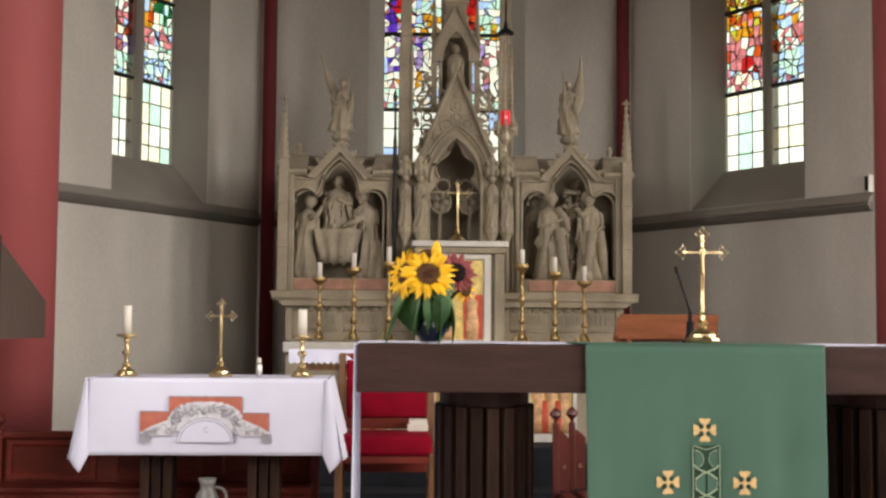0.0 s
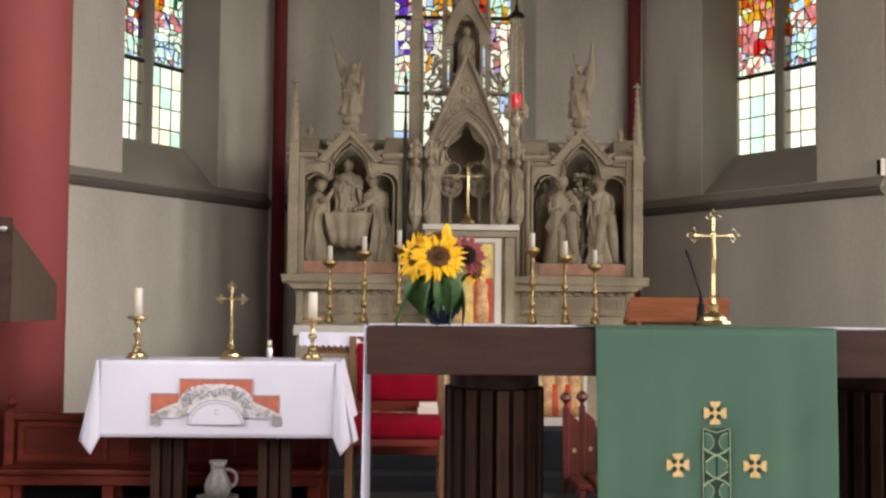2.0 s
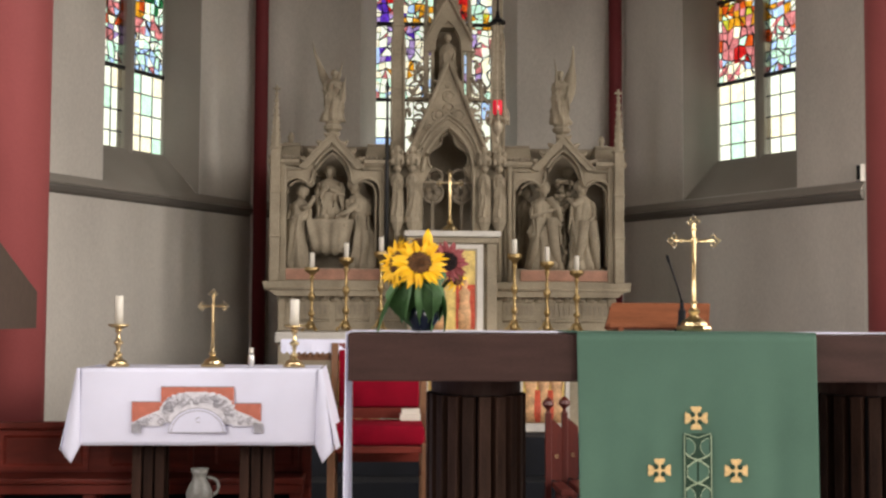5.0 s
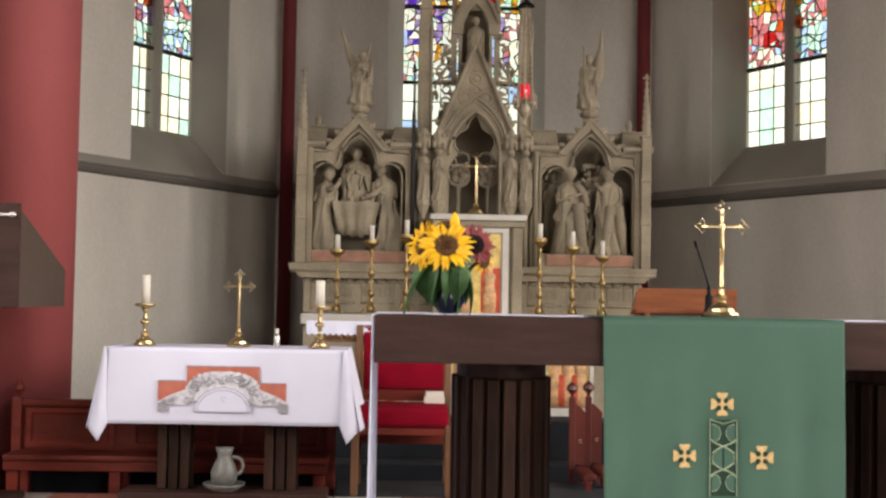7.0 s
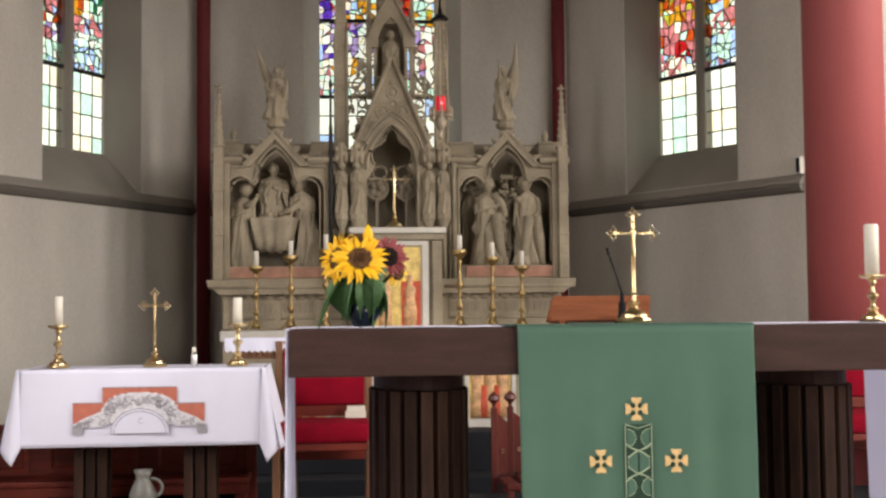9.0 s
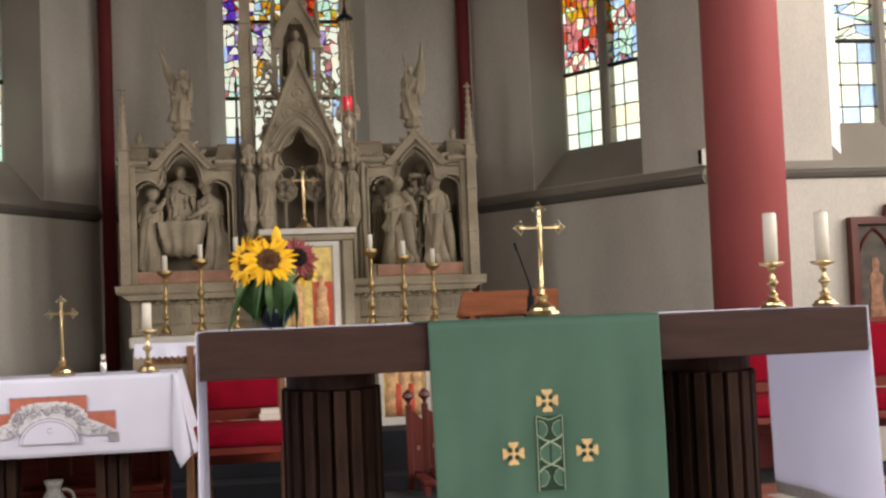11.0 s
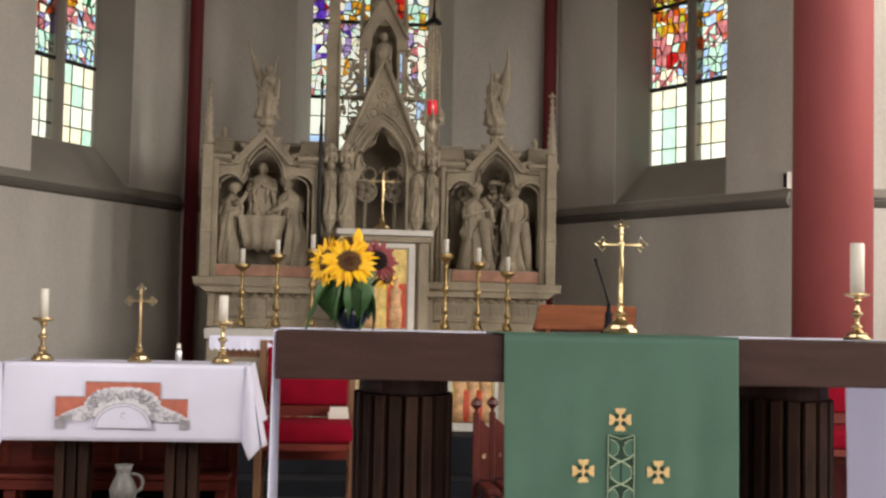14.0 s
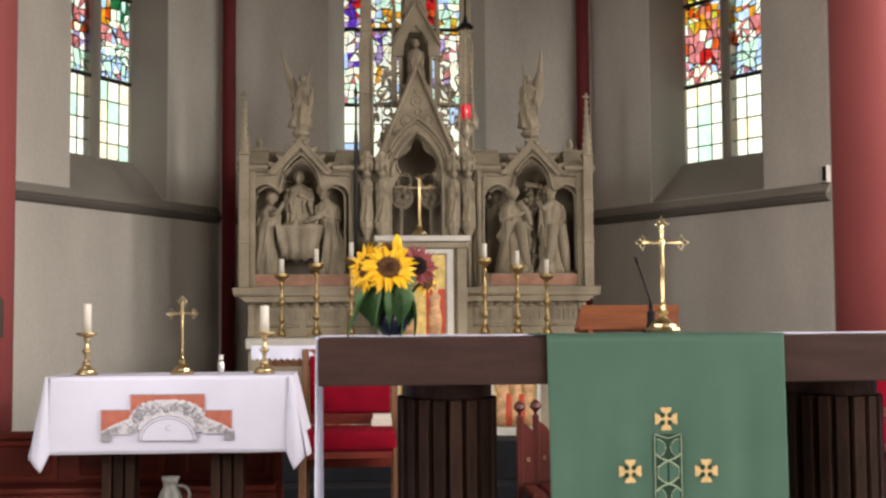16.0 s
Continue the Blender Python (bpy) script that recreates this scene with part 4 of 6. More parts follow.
bm = drape(B(), -0.978, 10.5, 2.715, 0.44, 0.20, 0.8, lean=0.03, seed=21)
wing(bm, (-1.00, 10.56, 2.98), (-1.165, 10.60, 3.43), 0.082, 10.56, 0.012)
wing(bm, (-0.96, 10.58, 3.02), (-0.895, 10.62, 3.27), 0.045, 10.6, 0.0)
wing(bm, (-0.90, 10.46, 2.86), (-0.87, 10.44, 3.10), 0.05, 10.4, 0.0)
statue("angel_statue", bm, "carved stone angel with one long raised wing", "angels")
bm = drape(B(), 0.972, 10.5, 2.715, 0.46, 0.18, 0.8, lean=-0.03, seed=22)
wing(bm, (1.00, 10.58, 2.90), (1.095, 10.62, 3.43), 0.145, 10.6, -0.025)
wing(bm, (0.92, 10.46, 2.98), (0.905, 10.44, 3.27), 0.035, 10.45, -0.012)
statue("angel_statue", bm, "carved stone angel with a broad folded wing", "angels")

# carved scenes in the wings
def scene_group(label, u):
    return thing("carved_scene", label, "relief", "carved scenes", at=(AX + u, 10.55, 1.468))


def carve(group, name, bm):
    bmesh.ops.translate(bm, vec=(AX, 0, 0), verts=bm.verts)
    return part(name, bm, STONE, group, smooth=True)


CS = scene_group("carved stone group of robed forms round a draped table", -0.98)
bm = drape(B(), -1.0, 10.58, 1.72, 0.62, 0.29, 0.6, seed=31)
lathe(bm, [(0.115, 0.0), (0.115, 0.015), (0.09, 0.02)], (-1.0, 10.72, 2.27), 16, 1, 0.2)
carve(CS, "robed_form", bm)
n = 20
front = [(-1.175 + i * 0.375 / n, 10.452 + 0.010 * math.sin(i * 0.8)) for i in range(n + 1)]
bm = B()
rows = [[bm.verts.new((-0.99 + (x + 0.99) * k, y - q * math.sin(x * 70), z)) for x, y in front] for z, k, q in ((1.885, 1.05, 0), (1.86, 1.06, 0.002), (1.79, 0.98, 0.006), (1.70, 0.84, 0.010))] + [[bm.verts.new((-0.99 + (x + 0.99) * 0.80, y - 0.008 - 0.012 * math.sin(x * 70), 1.615 - 0.03 * math.sin(math.pi * i / n) + 0.012 * math.sin(i * 1.3))) for i, (x, y) in enumerate(front)]]
rows.insert(0, [bm.verts.new((x, 10.68, 1.885)) for x, y in front])
rows.append([bm.verts.new((x, 10.62, 1.66)) for x, y in front])
for a, b in zip(rows, rows[1:]):
    for i in range(n):
        bm.faces.new((a[i], a[i + 1], b[i + 1], b[i]))
carve(CS, "draped_table", bm)
for u, y, h, w, d, ln, sd, tn in ((-1.275, 10.55, 0.70, 0.23, 0.8, 0.05, 32, 0.7), (-0.70, 10.55, 0.76, 0.26, 0.8, -0.10, 34, -0.8)):
    carve(CS, "robed_form", drape(B(), u, y, 1.47, h, w, d, lean=ln, seed=sd, turn=tn))
carve(CS, "sleeve", ball(tube(B(), [(-0.76, 10.50, 2.02), (-0.84, 10.46, 1.95), (-0.92, 10.45, 1.915)], 0.034, 9, 0.017), (-0.93, 10.45, 1.91), 0.02, 0.016, 0.016, 7, 5))
carve(CS, "sleeve", ball(tube(B(), [(-1.23, 10.50, 1.98), (-1.17, 10.46, 1.99), (-1.13, 10.45, 2.05)], 0.032, 9, 0.016), (-1.13, 10.45, 2.06), 0.018, 0.016, 0.022, 7, 5))
carve(CS, "cup", ball(B(), (-1.03, 10.49, 1.90), 0.03, 0.03, 0.035, 8, 6))
carve(CS, "loaf", ball(B(), (-0.90, 10.49, 1.885), 0.05, 0.03, 0.02, 8, 6))
CS = scene_group("carved stone group of robed forms beside a vine", 0.98)
for u, y, h, w, d, ln, sd, tn, z in ((0.84, 10.47, 0.74, 0.27, 0.7, -0.05, 41, 0.7, 1.47), (0.67, 10.70, 0.70, 0.17, 0.7, 0.03, 42, 0.3, 1.50), (1.17, 10.47, 0.75, 0.25, 0.7, -0.03, 43, -0.8, 1.47), (1.07, 10.72, 0.66, 0.16, 0.7, 0.0, 44, 0.0, 1.70)):
    carve(CS, "robed_form", drape(B(), u, y, z, h, w, d, lean=ln, seed=sd, turn=tn))
for a, b, c, r in (((0.80, 10.43, 1.90), (0.73, 10.40, 1.68), (0.68, 10.44, 1.48), 0.055), ((0.88, 10.42, 1.90), (0.90, 10.40, 1.68), (0.94, 10.43, 1.48), 0.055), ((1.16, 10.42, 1.88), (1.13, 10.40, 1.68), (1.10, 10.43, 1.48), 0.05), ((1.22, 10.43, 1.88), (1.25, 10.41, 1.68), (1.27, 10.44, 1.48), 0.05), ((0.86, 10.43, 2.07), (0.93, 10.40, 1.98), (0.96, 10.41, 1.88), 0.038), ((1.14, 10.43, 2.07), (1.07, 10.40, 2.01), (1.04, 10.41, 2.06), 0.036)):
    carve(CS, "robe_fold", tube(B(), [a, b, c], r, 10, r * 0.6))
bm = tube(B(), [(0.99, 10.54, 1.47), (1.01, 10.56, 1.8), (0.99, 10.6, 2.25)], 0.03, 8, 0.018)
rnd = random.Random(5)
for i in range(70):
    ball(bm, (0.99 + rnd.uniform(-0.07, 0.08), 10.54 + rnd.uniform(-0.04, 0.05), rnd.uniform(1.62, 2.24)), rnd.uniform(0.014, 0.03), 0.02, 0.022, 6, 4)
carve(CS, "vine", bm)
for i in range(8):
    carve(CS, "rock", ball(B(), (0.72 + i * 0.085, 10.53 + 0.05 * (i % 2), 1.485), 0.055, 0.05, 0.03, 7, 5))

# carved leaf frieze under the ledge and a bead course over it
for sx in (-1, 1):
    for i in range(11):
        x = sx * (0.50 + i * 0.088)
        bm = ball(B(), (x, 10.345, 1.215), 0.024, 0.014, 0.026, 8, 5)
        for s2 in (-1, 1):
            ball(bm, (x + s2 * 0.02, 10.347, 1.208), 0.017, 0.012, 0.02, 6, 4)
        hp("leaf_boss", bm, smooth=True)
    hp("ledge_moulding", tube(B(), [(sx * 0.42, 10.265, 1.292), (sx * 1.515, 10.265, 1.292)], 0.011, 8), smooth=True)
    hp("predella_pilaster", box(B(), sx * 1.375 - 0.03, sx * 1.375 + 0.03, 10.335, 10.36, 0.95, 1.235, 0.006))
    for x in (-1.26, -0.93, -0.60) if sx < 0 else (0.46, 0.79, 1.12):
        hp("panel_moulding", tube(B(), [(x, 10.35, 1.035), (x + 0.28, 10.35, 1.035)], 0.009, 6), smooth=True)

# tabernacle
T = thing("tabernacle", "stone tabernacle with a white marble top and gilded door", "tabernacle", at=(AX + 0.02, 10.15, 0.947))


def tp(name, bm, material, label="", smooth=False):
    bmesh.ops.translate(bm, vec=(AX, 0, 0), verts=bm.verts)
    return part(name, bm, material, T, label, smooth)


tp("body", box(B(), -0.33, 0.37, 10.06, 10.355, 0.947, 1.66, 0.006), STONE)
tp("top_slab", box(B(), -0.37, 0.41, 9.97, 10.355, 1.715, 1.762, 0.008), MARBLE, "white marble slab")
tp("cornice", box(B(), -0.35, 0.39, 10.0, 10.355, 1.662, 1.714, 0.012), STONE)
for x in (-0.34, 0.30):
    tp("pilaster", box(B(), x, x + 0.08, 10.02, 10.07, 0.947, 1.66, 0.008), STONE)
tp("door_frame", pierced(B(), [(-0.23, 0.947), (0.27, 0.947), (0.27, 1.655), (-0.23, 1.655)], [(-0.18, 0.96), (0.22, 0.96), (0.22, 1.62), (-0.18, 1.62)], [(-0.16, 0.97), (0.20, 0.97), (0.20, 1.60), (-0.16, 1.60)], 10.025, 10.06), MARBLE)
tp("door", box(B(), -0.18, 0.22, 10.048, 10.062, 0.955, 1.62), GILT, "gilded door")
tp("red_ground", box(B(), 0.05, 0.205, 10.040, 10.049, 0.97, 1.33), PAINT_RED, "red painted ground")
tp("painted_relief", lathe(B(), [(0.05, 0.97), (0.055, 1.1), (0.04, 1.2), (0.05, 1.27), (0.02, 1.30), (0.03, 1.335), (0.018, 1.38)], (0.12, 10.042, 0), 12, 1, 0.4), PAINT_FLESH, smooth=True)
tp("painted_relief", lathe(B(), [(0.05, 0.97), (0.055, 1.1), (0.04, 1.2), (0.05, 1.27), (0.02, 1.30), (0.03, 1.335), (0.018, 1.38)], (-0.08, 10.042, 0), 12, 1, 0.4), PAINT_FLESH, smooth=True)


def crucifix(name, x, y, z, h, arm, material, label, loops=False):
    """A standing altar cross: stepped foot, knopped stem, trefoil ends and a plain form on it."""
    k = thing(name, label, "crucifix", at=(x, y, z))
    f = h * 0.26
    part("foot", lathe(B(), [(0.15 * h, 0), (0.155 * h, 0.018 * h), (0.145 * h, 0.035 * h), (0.118 * h, 0.045 * h), (0.112 * h, 0.07 * h), (0.085 * h, 0.095 * h), (0.05 * h, 0.115 * h), (0.032 * h, 0.14 * h), (0.05 * h, 0.16 * h), (0.052 * h, 0.175 * h), (0.026 * h, 0.195 * h), (0.024 * h, 0.235 * h), (0.036 * h, 0.25 * h), (0.018 * h, f)], (x, y, z), 10), material, k)
    t = 0.0158 * h
    cz = z + h * 0.78
    bm = B()
    box(bm, x - t * 1.05, x + t * 1.05, y - t * 0.6, y + t * 0.6, z + f, cz - t * 1.6, t * 0.2)
    for kz in (0.30, 0.40, 0.885):
        ball(bm, (x, y, z + h * kz), t * 1.5, t * 0.9, t * 0.8, 10, 6)
    box(bm, x - t * 1.7, x + t * 1.7, y - t * 0.7, y + t * 0.7, cz - t * 1.7, cz + t * 1.7, t * 0.4)
    box(bm, x - t * 0.9, x + t * 0.9, y - t * 0.6, y + t * 0.6, cz + t * 1.6, z + h * 0.93, t * 0.2)
    part("stem", bm, material, k)
    bm = B()
    box(bm, x - arm, x - t * 1.6, y - t * 0.5, y + t * 0.5, cz - t * 0.6, cz + t * 0.6, t * 0.15)
    box(bm, x + t * 1.6, x + arm, y - t * 0.5, y + t * 0.5, cz - t * 0.6, cz + t * 0.6, t * 0.15)
    for s2 in (-1, 1):
        ball(bm, (x + s2 * arm * 0.62, y, cz), t * 0.8, t * 0.7, t * 1.3, 8, 6)
    part("cross_arm", bm, material, k)
    w = 1.45 if loops else 1.2
    for dx, dz, ex, ez in ((-1, 0, -arm, 0), (1, 0, arm, 0), (0, 1, 0, h * 0.16)):
        bm = B()
        for a, b in ((dx, dz), (dz, dx), (-dz, -dx)):
            tube(bm, arc_pts(x + ex + a * t * 1.3 * w, cz + ez + b * t * 1.3 * w, t * 0.95 * w, 0, 360, y, 12), t * 0.3, 6)
        end = part("trefoil_end", bm, material, k)
        if loops:
            for a, b in ((dx, dz), (dz, dx), (-dz, -dx)):
                part("bead", ball(B(), (x + ex + a * t * 2.7 * w, y - t * 0.2, cz + ez + b * t * 2.7 * w), t * 0.5, t * 0.5, t * 0.5, 8, 6), SILVER, end, "silver bead")
    bm = B()
    ball(bm, (x, y - t * 0.4, cz + 0.10 * h), t * 1.5, t * 0.6, t * 1.0, 8, 6)
    ball(bm, (x, y - t * 0.9, cz - 0.17 * h), t * 1.25, t * 0.8, t * 1.6, 8, 6)
    tube(bm, [(x, y - t, cz - 0.34 * h), (x + t * 0.3, y - t * 1.6, cz - 0.2 * h), (x, y - t * 1.4, cz - 0.10 * h), (x, y - t * 1.2, cz + 0.01 * h)], t * 0.6, 8, t * 1.0)
    for s2 in (-1, 1):
        tube(bm, [(x, y - t, cz), (x + s2 * arm * 0.75, y - t, cz + 0.01 * h)], t * 0.4, 6)
    ball(bm, (x, y - t * 1.4, cz + 0.035 * h), t * 0.8)
    part("plain_figure", bm, material, k)
    return k


crucifix("niche_crucifix", AX + 0.005, 10.18, 1.763, 0.52, 0.085, GOLD, "brass crucifix with looped ends standing before the reredos niche", True)


def candlestick(name, x, y, z, h, r, candle_h, candle_r, label, group, metal=None, tripod=False):
    metal = metal or GOLD
    k = thing(name, label, "candlestick", group, at=(x, y, z))
    if tripod:
        part("foot", lathe(B(), [(r * 0.55, 0.03 * h), (r * 0.62, 0.07 * h), (r * 0.45, 0.12 * h), (r * 0.22, 0.17 * h), (r * 0.3, 0.20 * h), (r * 0.18, 0.24 * h)], (x, y, z), 12), metal, k, smooth=True)
        for i in range(3):
            a = math.radians(-90 + 120 * i + 35)
            c, d = math.cos(a), math.sin(a)
            bm = tube(B(), [(x + c * r * q, y + d * r * q, z + h * u) for q, u in ((1.25, 0.012), (1.3, 0.03), (1.1, 0.05), (0.85, 0.06), (0.66, 0.10), (0.3, 0.16))], r * 0.16, 7, r * 0.12)
            part("claw_foot", ball(bm, (x + c * r * 1.2, y + d * r * 1.2, z + 0.018 * h), r * 0.24, None, 0.018 * h, 8, 6), metal, k, smooth=True)
    else:
        part("foot", lathe(B(), [(r * 1.05, 0), (r * 1.1, 0.025 * h), (r * 1.05, 0.05 * h), (r * 0.88, 0.065 * h), (r * 0.86, 0.11 * h), (r * 0.78, 0.135 * h), (r * 0.5, 0.16 * h), (r * 0.42, 0.20 * h), (r * 0.28, 0.24 * h)], (x, y, z), 24), metal, k, smooth=False)
    part("stem", lathe(B(), [(r * 0.28, 0.24 * h), (r * 0.44, 0.27 * h), (r * 0.44, 0.30 * h), (r * 0.22, 0.33 * h), (r * 0.17, 0.40 * h), (r * 0.24, 0.45 * h), (r * 0.2, 0.48 * h), (r * 0.42, 0.53 * h), (r * 0.5, 0.56 * h), (r * 0.4, 0.60 * h), (r * 0.19, 0.63 * h), (r * 0.25, 0.68 * h), (r * 0.16, 0.72 * h), (r * 0.18, 0.80 * h), (r * 0.36, 0.85 * h), (r * 0.25, 0.89 * h)], (x, y, z), 18), metal, k, smooth=True)
    bm = lathe(B(), [(r * 0.25, 0.89 * h), (r * 0.5, 0.92 * h), (r * 0.86, 0.945 * h), (r * 1.02, 0.97 * h), (r * 1.02, 1.01 * h), (r * 0.9, 1.01 * h), (r * 0.5, 0.96 * h)], (x, y, z), 20)
    part("drip_pan", bm, metal, k)
    part("candle", lathe(B(), [(candle_r, 0.965 * h), (candle_r, h + candle_h * 0.97), (candle_r * 0.85, h + candle_h), (candle_r * 0.6, h + candle_h * 0.985)], (x, y, z), 18), WAX, k, "cream wax candle", True)
    part("wick", tube(B(), [(x, y, z + h + candle_h * 0.98), (x + 0.001, y, z + h + candle_h + 0.008)], 0.0018, 5), BLACK, k)
    return k


for u, top in ((-1.135, 1.61), (-0.85, 1.69), (-0.56, 1.74), (0.555, 1.73), (0.83, 1.67), (1.08, 1.60)):
    candlestick("altar_candlestick", AX + u * 0.96 - 0.018, 9.95, 0.946, top - 0.946 - 0.16, 0.058, 0.125, 0.020, "tall slender brass candlestick with a short white candle", "high altar candlesticks", BRASS_DULL, True)

# sanctuary lamp on its chains
SL = thing("sanctuary_lamp", "hanging brass sanctuary lamp with a lit red glass", "lamp", at=(AX + 0.385, 9.95, 2.55))
lx, ly = AX + 0.375, 9.95
part("red_glass", lathe(B(), [(0.026, 2.70), (0.038, 2.715), (0.040, 2.80), (0.036, 2.82)], (lx, ly, 0), 16), LAMP_GLOW, SL, "glowing red glass", True)
part("flame", ball(B(), (lx, ly - 0.043, 2.755), 0.010, 0.006, 0.016, 8, 6), FLAME, SL, "small bright flame")
bm = lathe(B(), [(0.004, 2.47), (0.018, 2.49), (0.008, 2.51), (0.014, 2.54), (0.035, 2.565), (0.05, 2.60), (0.052, 2.63), (0.04, 2.66), (0.03, 2.70)], (lx, ly, 0), 16)
part("bowl", bm, LAMP_BRASS, SL, "brass bowl", True)
bm = B()
tube(bm, [(lx + 0.085 * math.cos(i * math.pi / 9), ly + 0.085 * math.sin(i * math.pi / 9), 2.66) for i in range(19)], 0.008, 6)
for i in range(8):
    a = i * math.pi / 4
    tube(bm, [(lx + 0.085 * math.cos(a), ly + 0.085 * math.sin(a), 2.62), (lx + 0.092 * math.cos(a), ly + 0.092 * math.sin(a), 2.70), (lx + 0.080 * math.cos(a), ly + 0.080 * math.sin(a), 2.75)], 0.011, 6, 0.003)
part("crown", bm, LAMP_BRASS, SL, "pierced crown ring")
for i in range(3):
    a = i * 2.094 + 0.4
    bm = B()
    tube(bm, [(lx + 0.078 * math.cos(a), ly + 0.078 * math.sin(a), 2.67), (lx + 0.05 * math.cos(a), ly + 0.05 * math.sin(a), 3.1), (lx + 0.025 * math.cos(a), ly + 0.025 * math.sin(a), 3.46)], 0.005, 6)
    for j in range(18):
        t = j / 18
        rr = 0.078 * (1 - t) + 0.025 * t
        ball(bm, (lx + rr * math.cos(a) * (0.8 if 0.2 < t < 0.8 else 1), ly + rr * math.sin(a) * (0.8 if 0.2 < t < 0.8 else 1), 2.67 + 0.79 * t), 0.006, 0.006, 0.010, 5, 4)
    part("chain", bm, LAMP_BRASS, SL)
part("cap", lathe(B(), [(0.07, 3.45), (0.06, 3.47), (0.02, 3.50), (0.012, 3.55)], (lx, ly, 0), 16), BLACK, SL, "dark cap disc")
part("hanger", tube(B(), [(lx, ly, 3.54), (lx, ly, ROOF)], 0.008, 6), BLACK, SL)

# ---- the people's altar ----
ALTAR = thing("altar_table", "long dark oak altar table on slatted drum legs", "altar", at=(1.165, 5.0, 0.0))
part("slab", box(B(), -0.114, 2.445, 4.5, 5.5, 0.828, 1.0, 0.006), OAK_DARK, ALTAR)
for cx in (0.385, 1.945):
    # black core puts the dark of the slat gaps into colour
    part("gap_shade_core", lathe(B(), [(0.165, DAIS), (0.165, 0.827)], (cx, 5.0, 0), 32, 1.0, 1.65), BLACK, ALTAR)
    part("leg_collar", lathe(B(), [(0.178, 0.765), (0.178, 0.826)], (cx, 5.0, 0), 32, 1.0, 1.65), OAK_DARK, ALTAR)
    part("leg_foot", lathe(B(), [(0.185, DAIS), (0.185, 0.06)], (cx, 5.0, 0), 32, 1.0, 1.65), OAK_DARK, ALTAR)
    slat = mesh_of("slat", box(B(), -0.023, 0.023, -0.018, 0.018, 0.0, 0.70, 0.004), OAK_SLAT)
    n = 20
    for i in range(n):
        a = 2 * math.pi * i / n + 0.06
        s = new("slat", slat)
        s.parent = ALTAR
        px, py = 0.180 * math.cos(a), 0.180 * 1.65 * math.sin(a)
        s.matrix_basis = pose(cx + px - 1.165, py, 0.061, 0, 0, math.degrees(math.atan2(math.sin(a) / 1.65, math.cos(a))) + 90)


def sheet(bm, nu, nv, fn, thick=0.004):
    """A cloth: a grid of points given by fn(u, v), with thickness."""
    g = [[bm.verts.new(fn(i / nu, j / nv)) for j in range(nv + 1)] for i in range(nu + 1)]
    fs = [bm.faces.new((g[i][j], g[i + 1][j], g[i + 1][j + 1], g[i][j + 1])) for i in range(nu) for j in range(nv)]
    bmesh.ops.recalc_face_normals(bm, faces=fs)
    bmesh.ops.solidify(bm, geom=fs, thickness=thick)
    return bm


# white altar linen hanging at both ends
LIN = thing("altar_linen", "white linen altar cloth hanging over the table ends", "altar cloth", at=(1.165, 5.0, 1.0))
part("top", sheet(B(), 40, 4, lambda u, v: (-0.118 + u * 2.567, 4.86 + 0.62 * v, 1.0035 + 0.0006 * math.sin(u * 40)), 0.002), LINEN, LIN)
part("left_fall", sheet(B(), 12, 24, lambda u, v: (-0.124 - 0.002 * v - 0.004 * math.sin(u * 9 + v * 2) * v, 4.505 + 0.985 * u, 1.004 - 0.85 * v)), LINEN_THIN, LIN, smooth=True)
part("right_fall", sheet(B(), 30, 24, lambda u, v: (2.452 + 0.02 * v + 0.012 * math.sin(u * 11 + 1) * v, 4.505 + 0.985 * u, 1.004 - 0.80 * v)), LINEN_THIN, LIN, smooth=True)
part("lace_hem", sheet(B(), 60, 3, lambda u, v: (2.474 + 0.012 * math.sin(u * 11 + 1), 4.505 + 0.985 * u, 0.206 - 0.05 * v - 0.008 * abs(math.sin(u * 60)) * v)), PRINT_PALE, LIN, "lace hem")

# green frontal
FR = thing("green_frontal", "green altar frontal with gold crosses and knotwork", "altar cloth", at=(1.152, 4.49, 0.1))


def fold(u, v):
    g = min(1.0, v * 2.2)
    return 4.486 - g * (0.0055 * (1 + math.sin(u * 20 + 1.2 + 0.9 * math.sin(u * 6 + v))) + 0.002 * (1 + math.sin(u * 43 + 1.5 * v)) + 0.012 * u * v)


def onto(bm, base):
    """Lays flat stitching on the folds of the frontal."""
    for v in bm.verts:
        v.co.y += fold((v.co.x - 0.713) / 0.88, (1.006 - v.co.z) / 0.93) - 0.006 - base
    return bm


part("cloth", sheet(B(), 110, 30, lambda u, v: (0.713 + u * 0.88 + 0.012 * v * (1 - u), fold(u, v), 1.006 - 0.93 * v)), GREEN, FR, smooth=True)
part("top_lap", sheet(B(), 20, 6, lambda u, v: (0.713 + u * 0.88, 4.480 + 0.5 * v, 1.0095)), GREEN, FR)


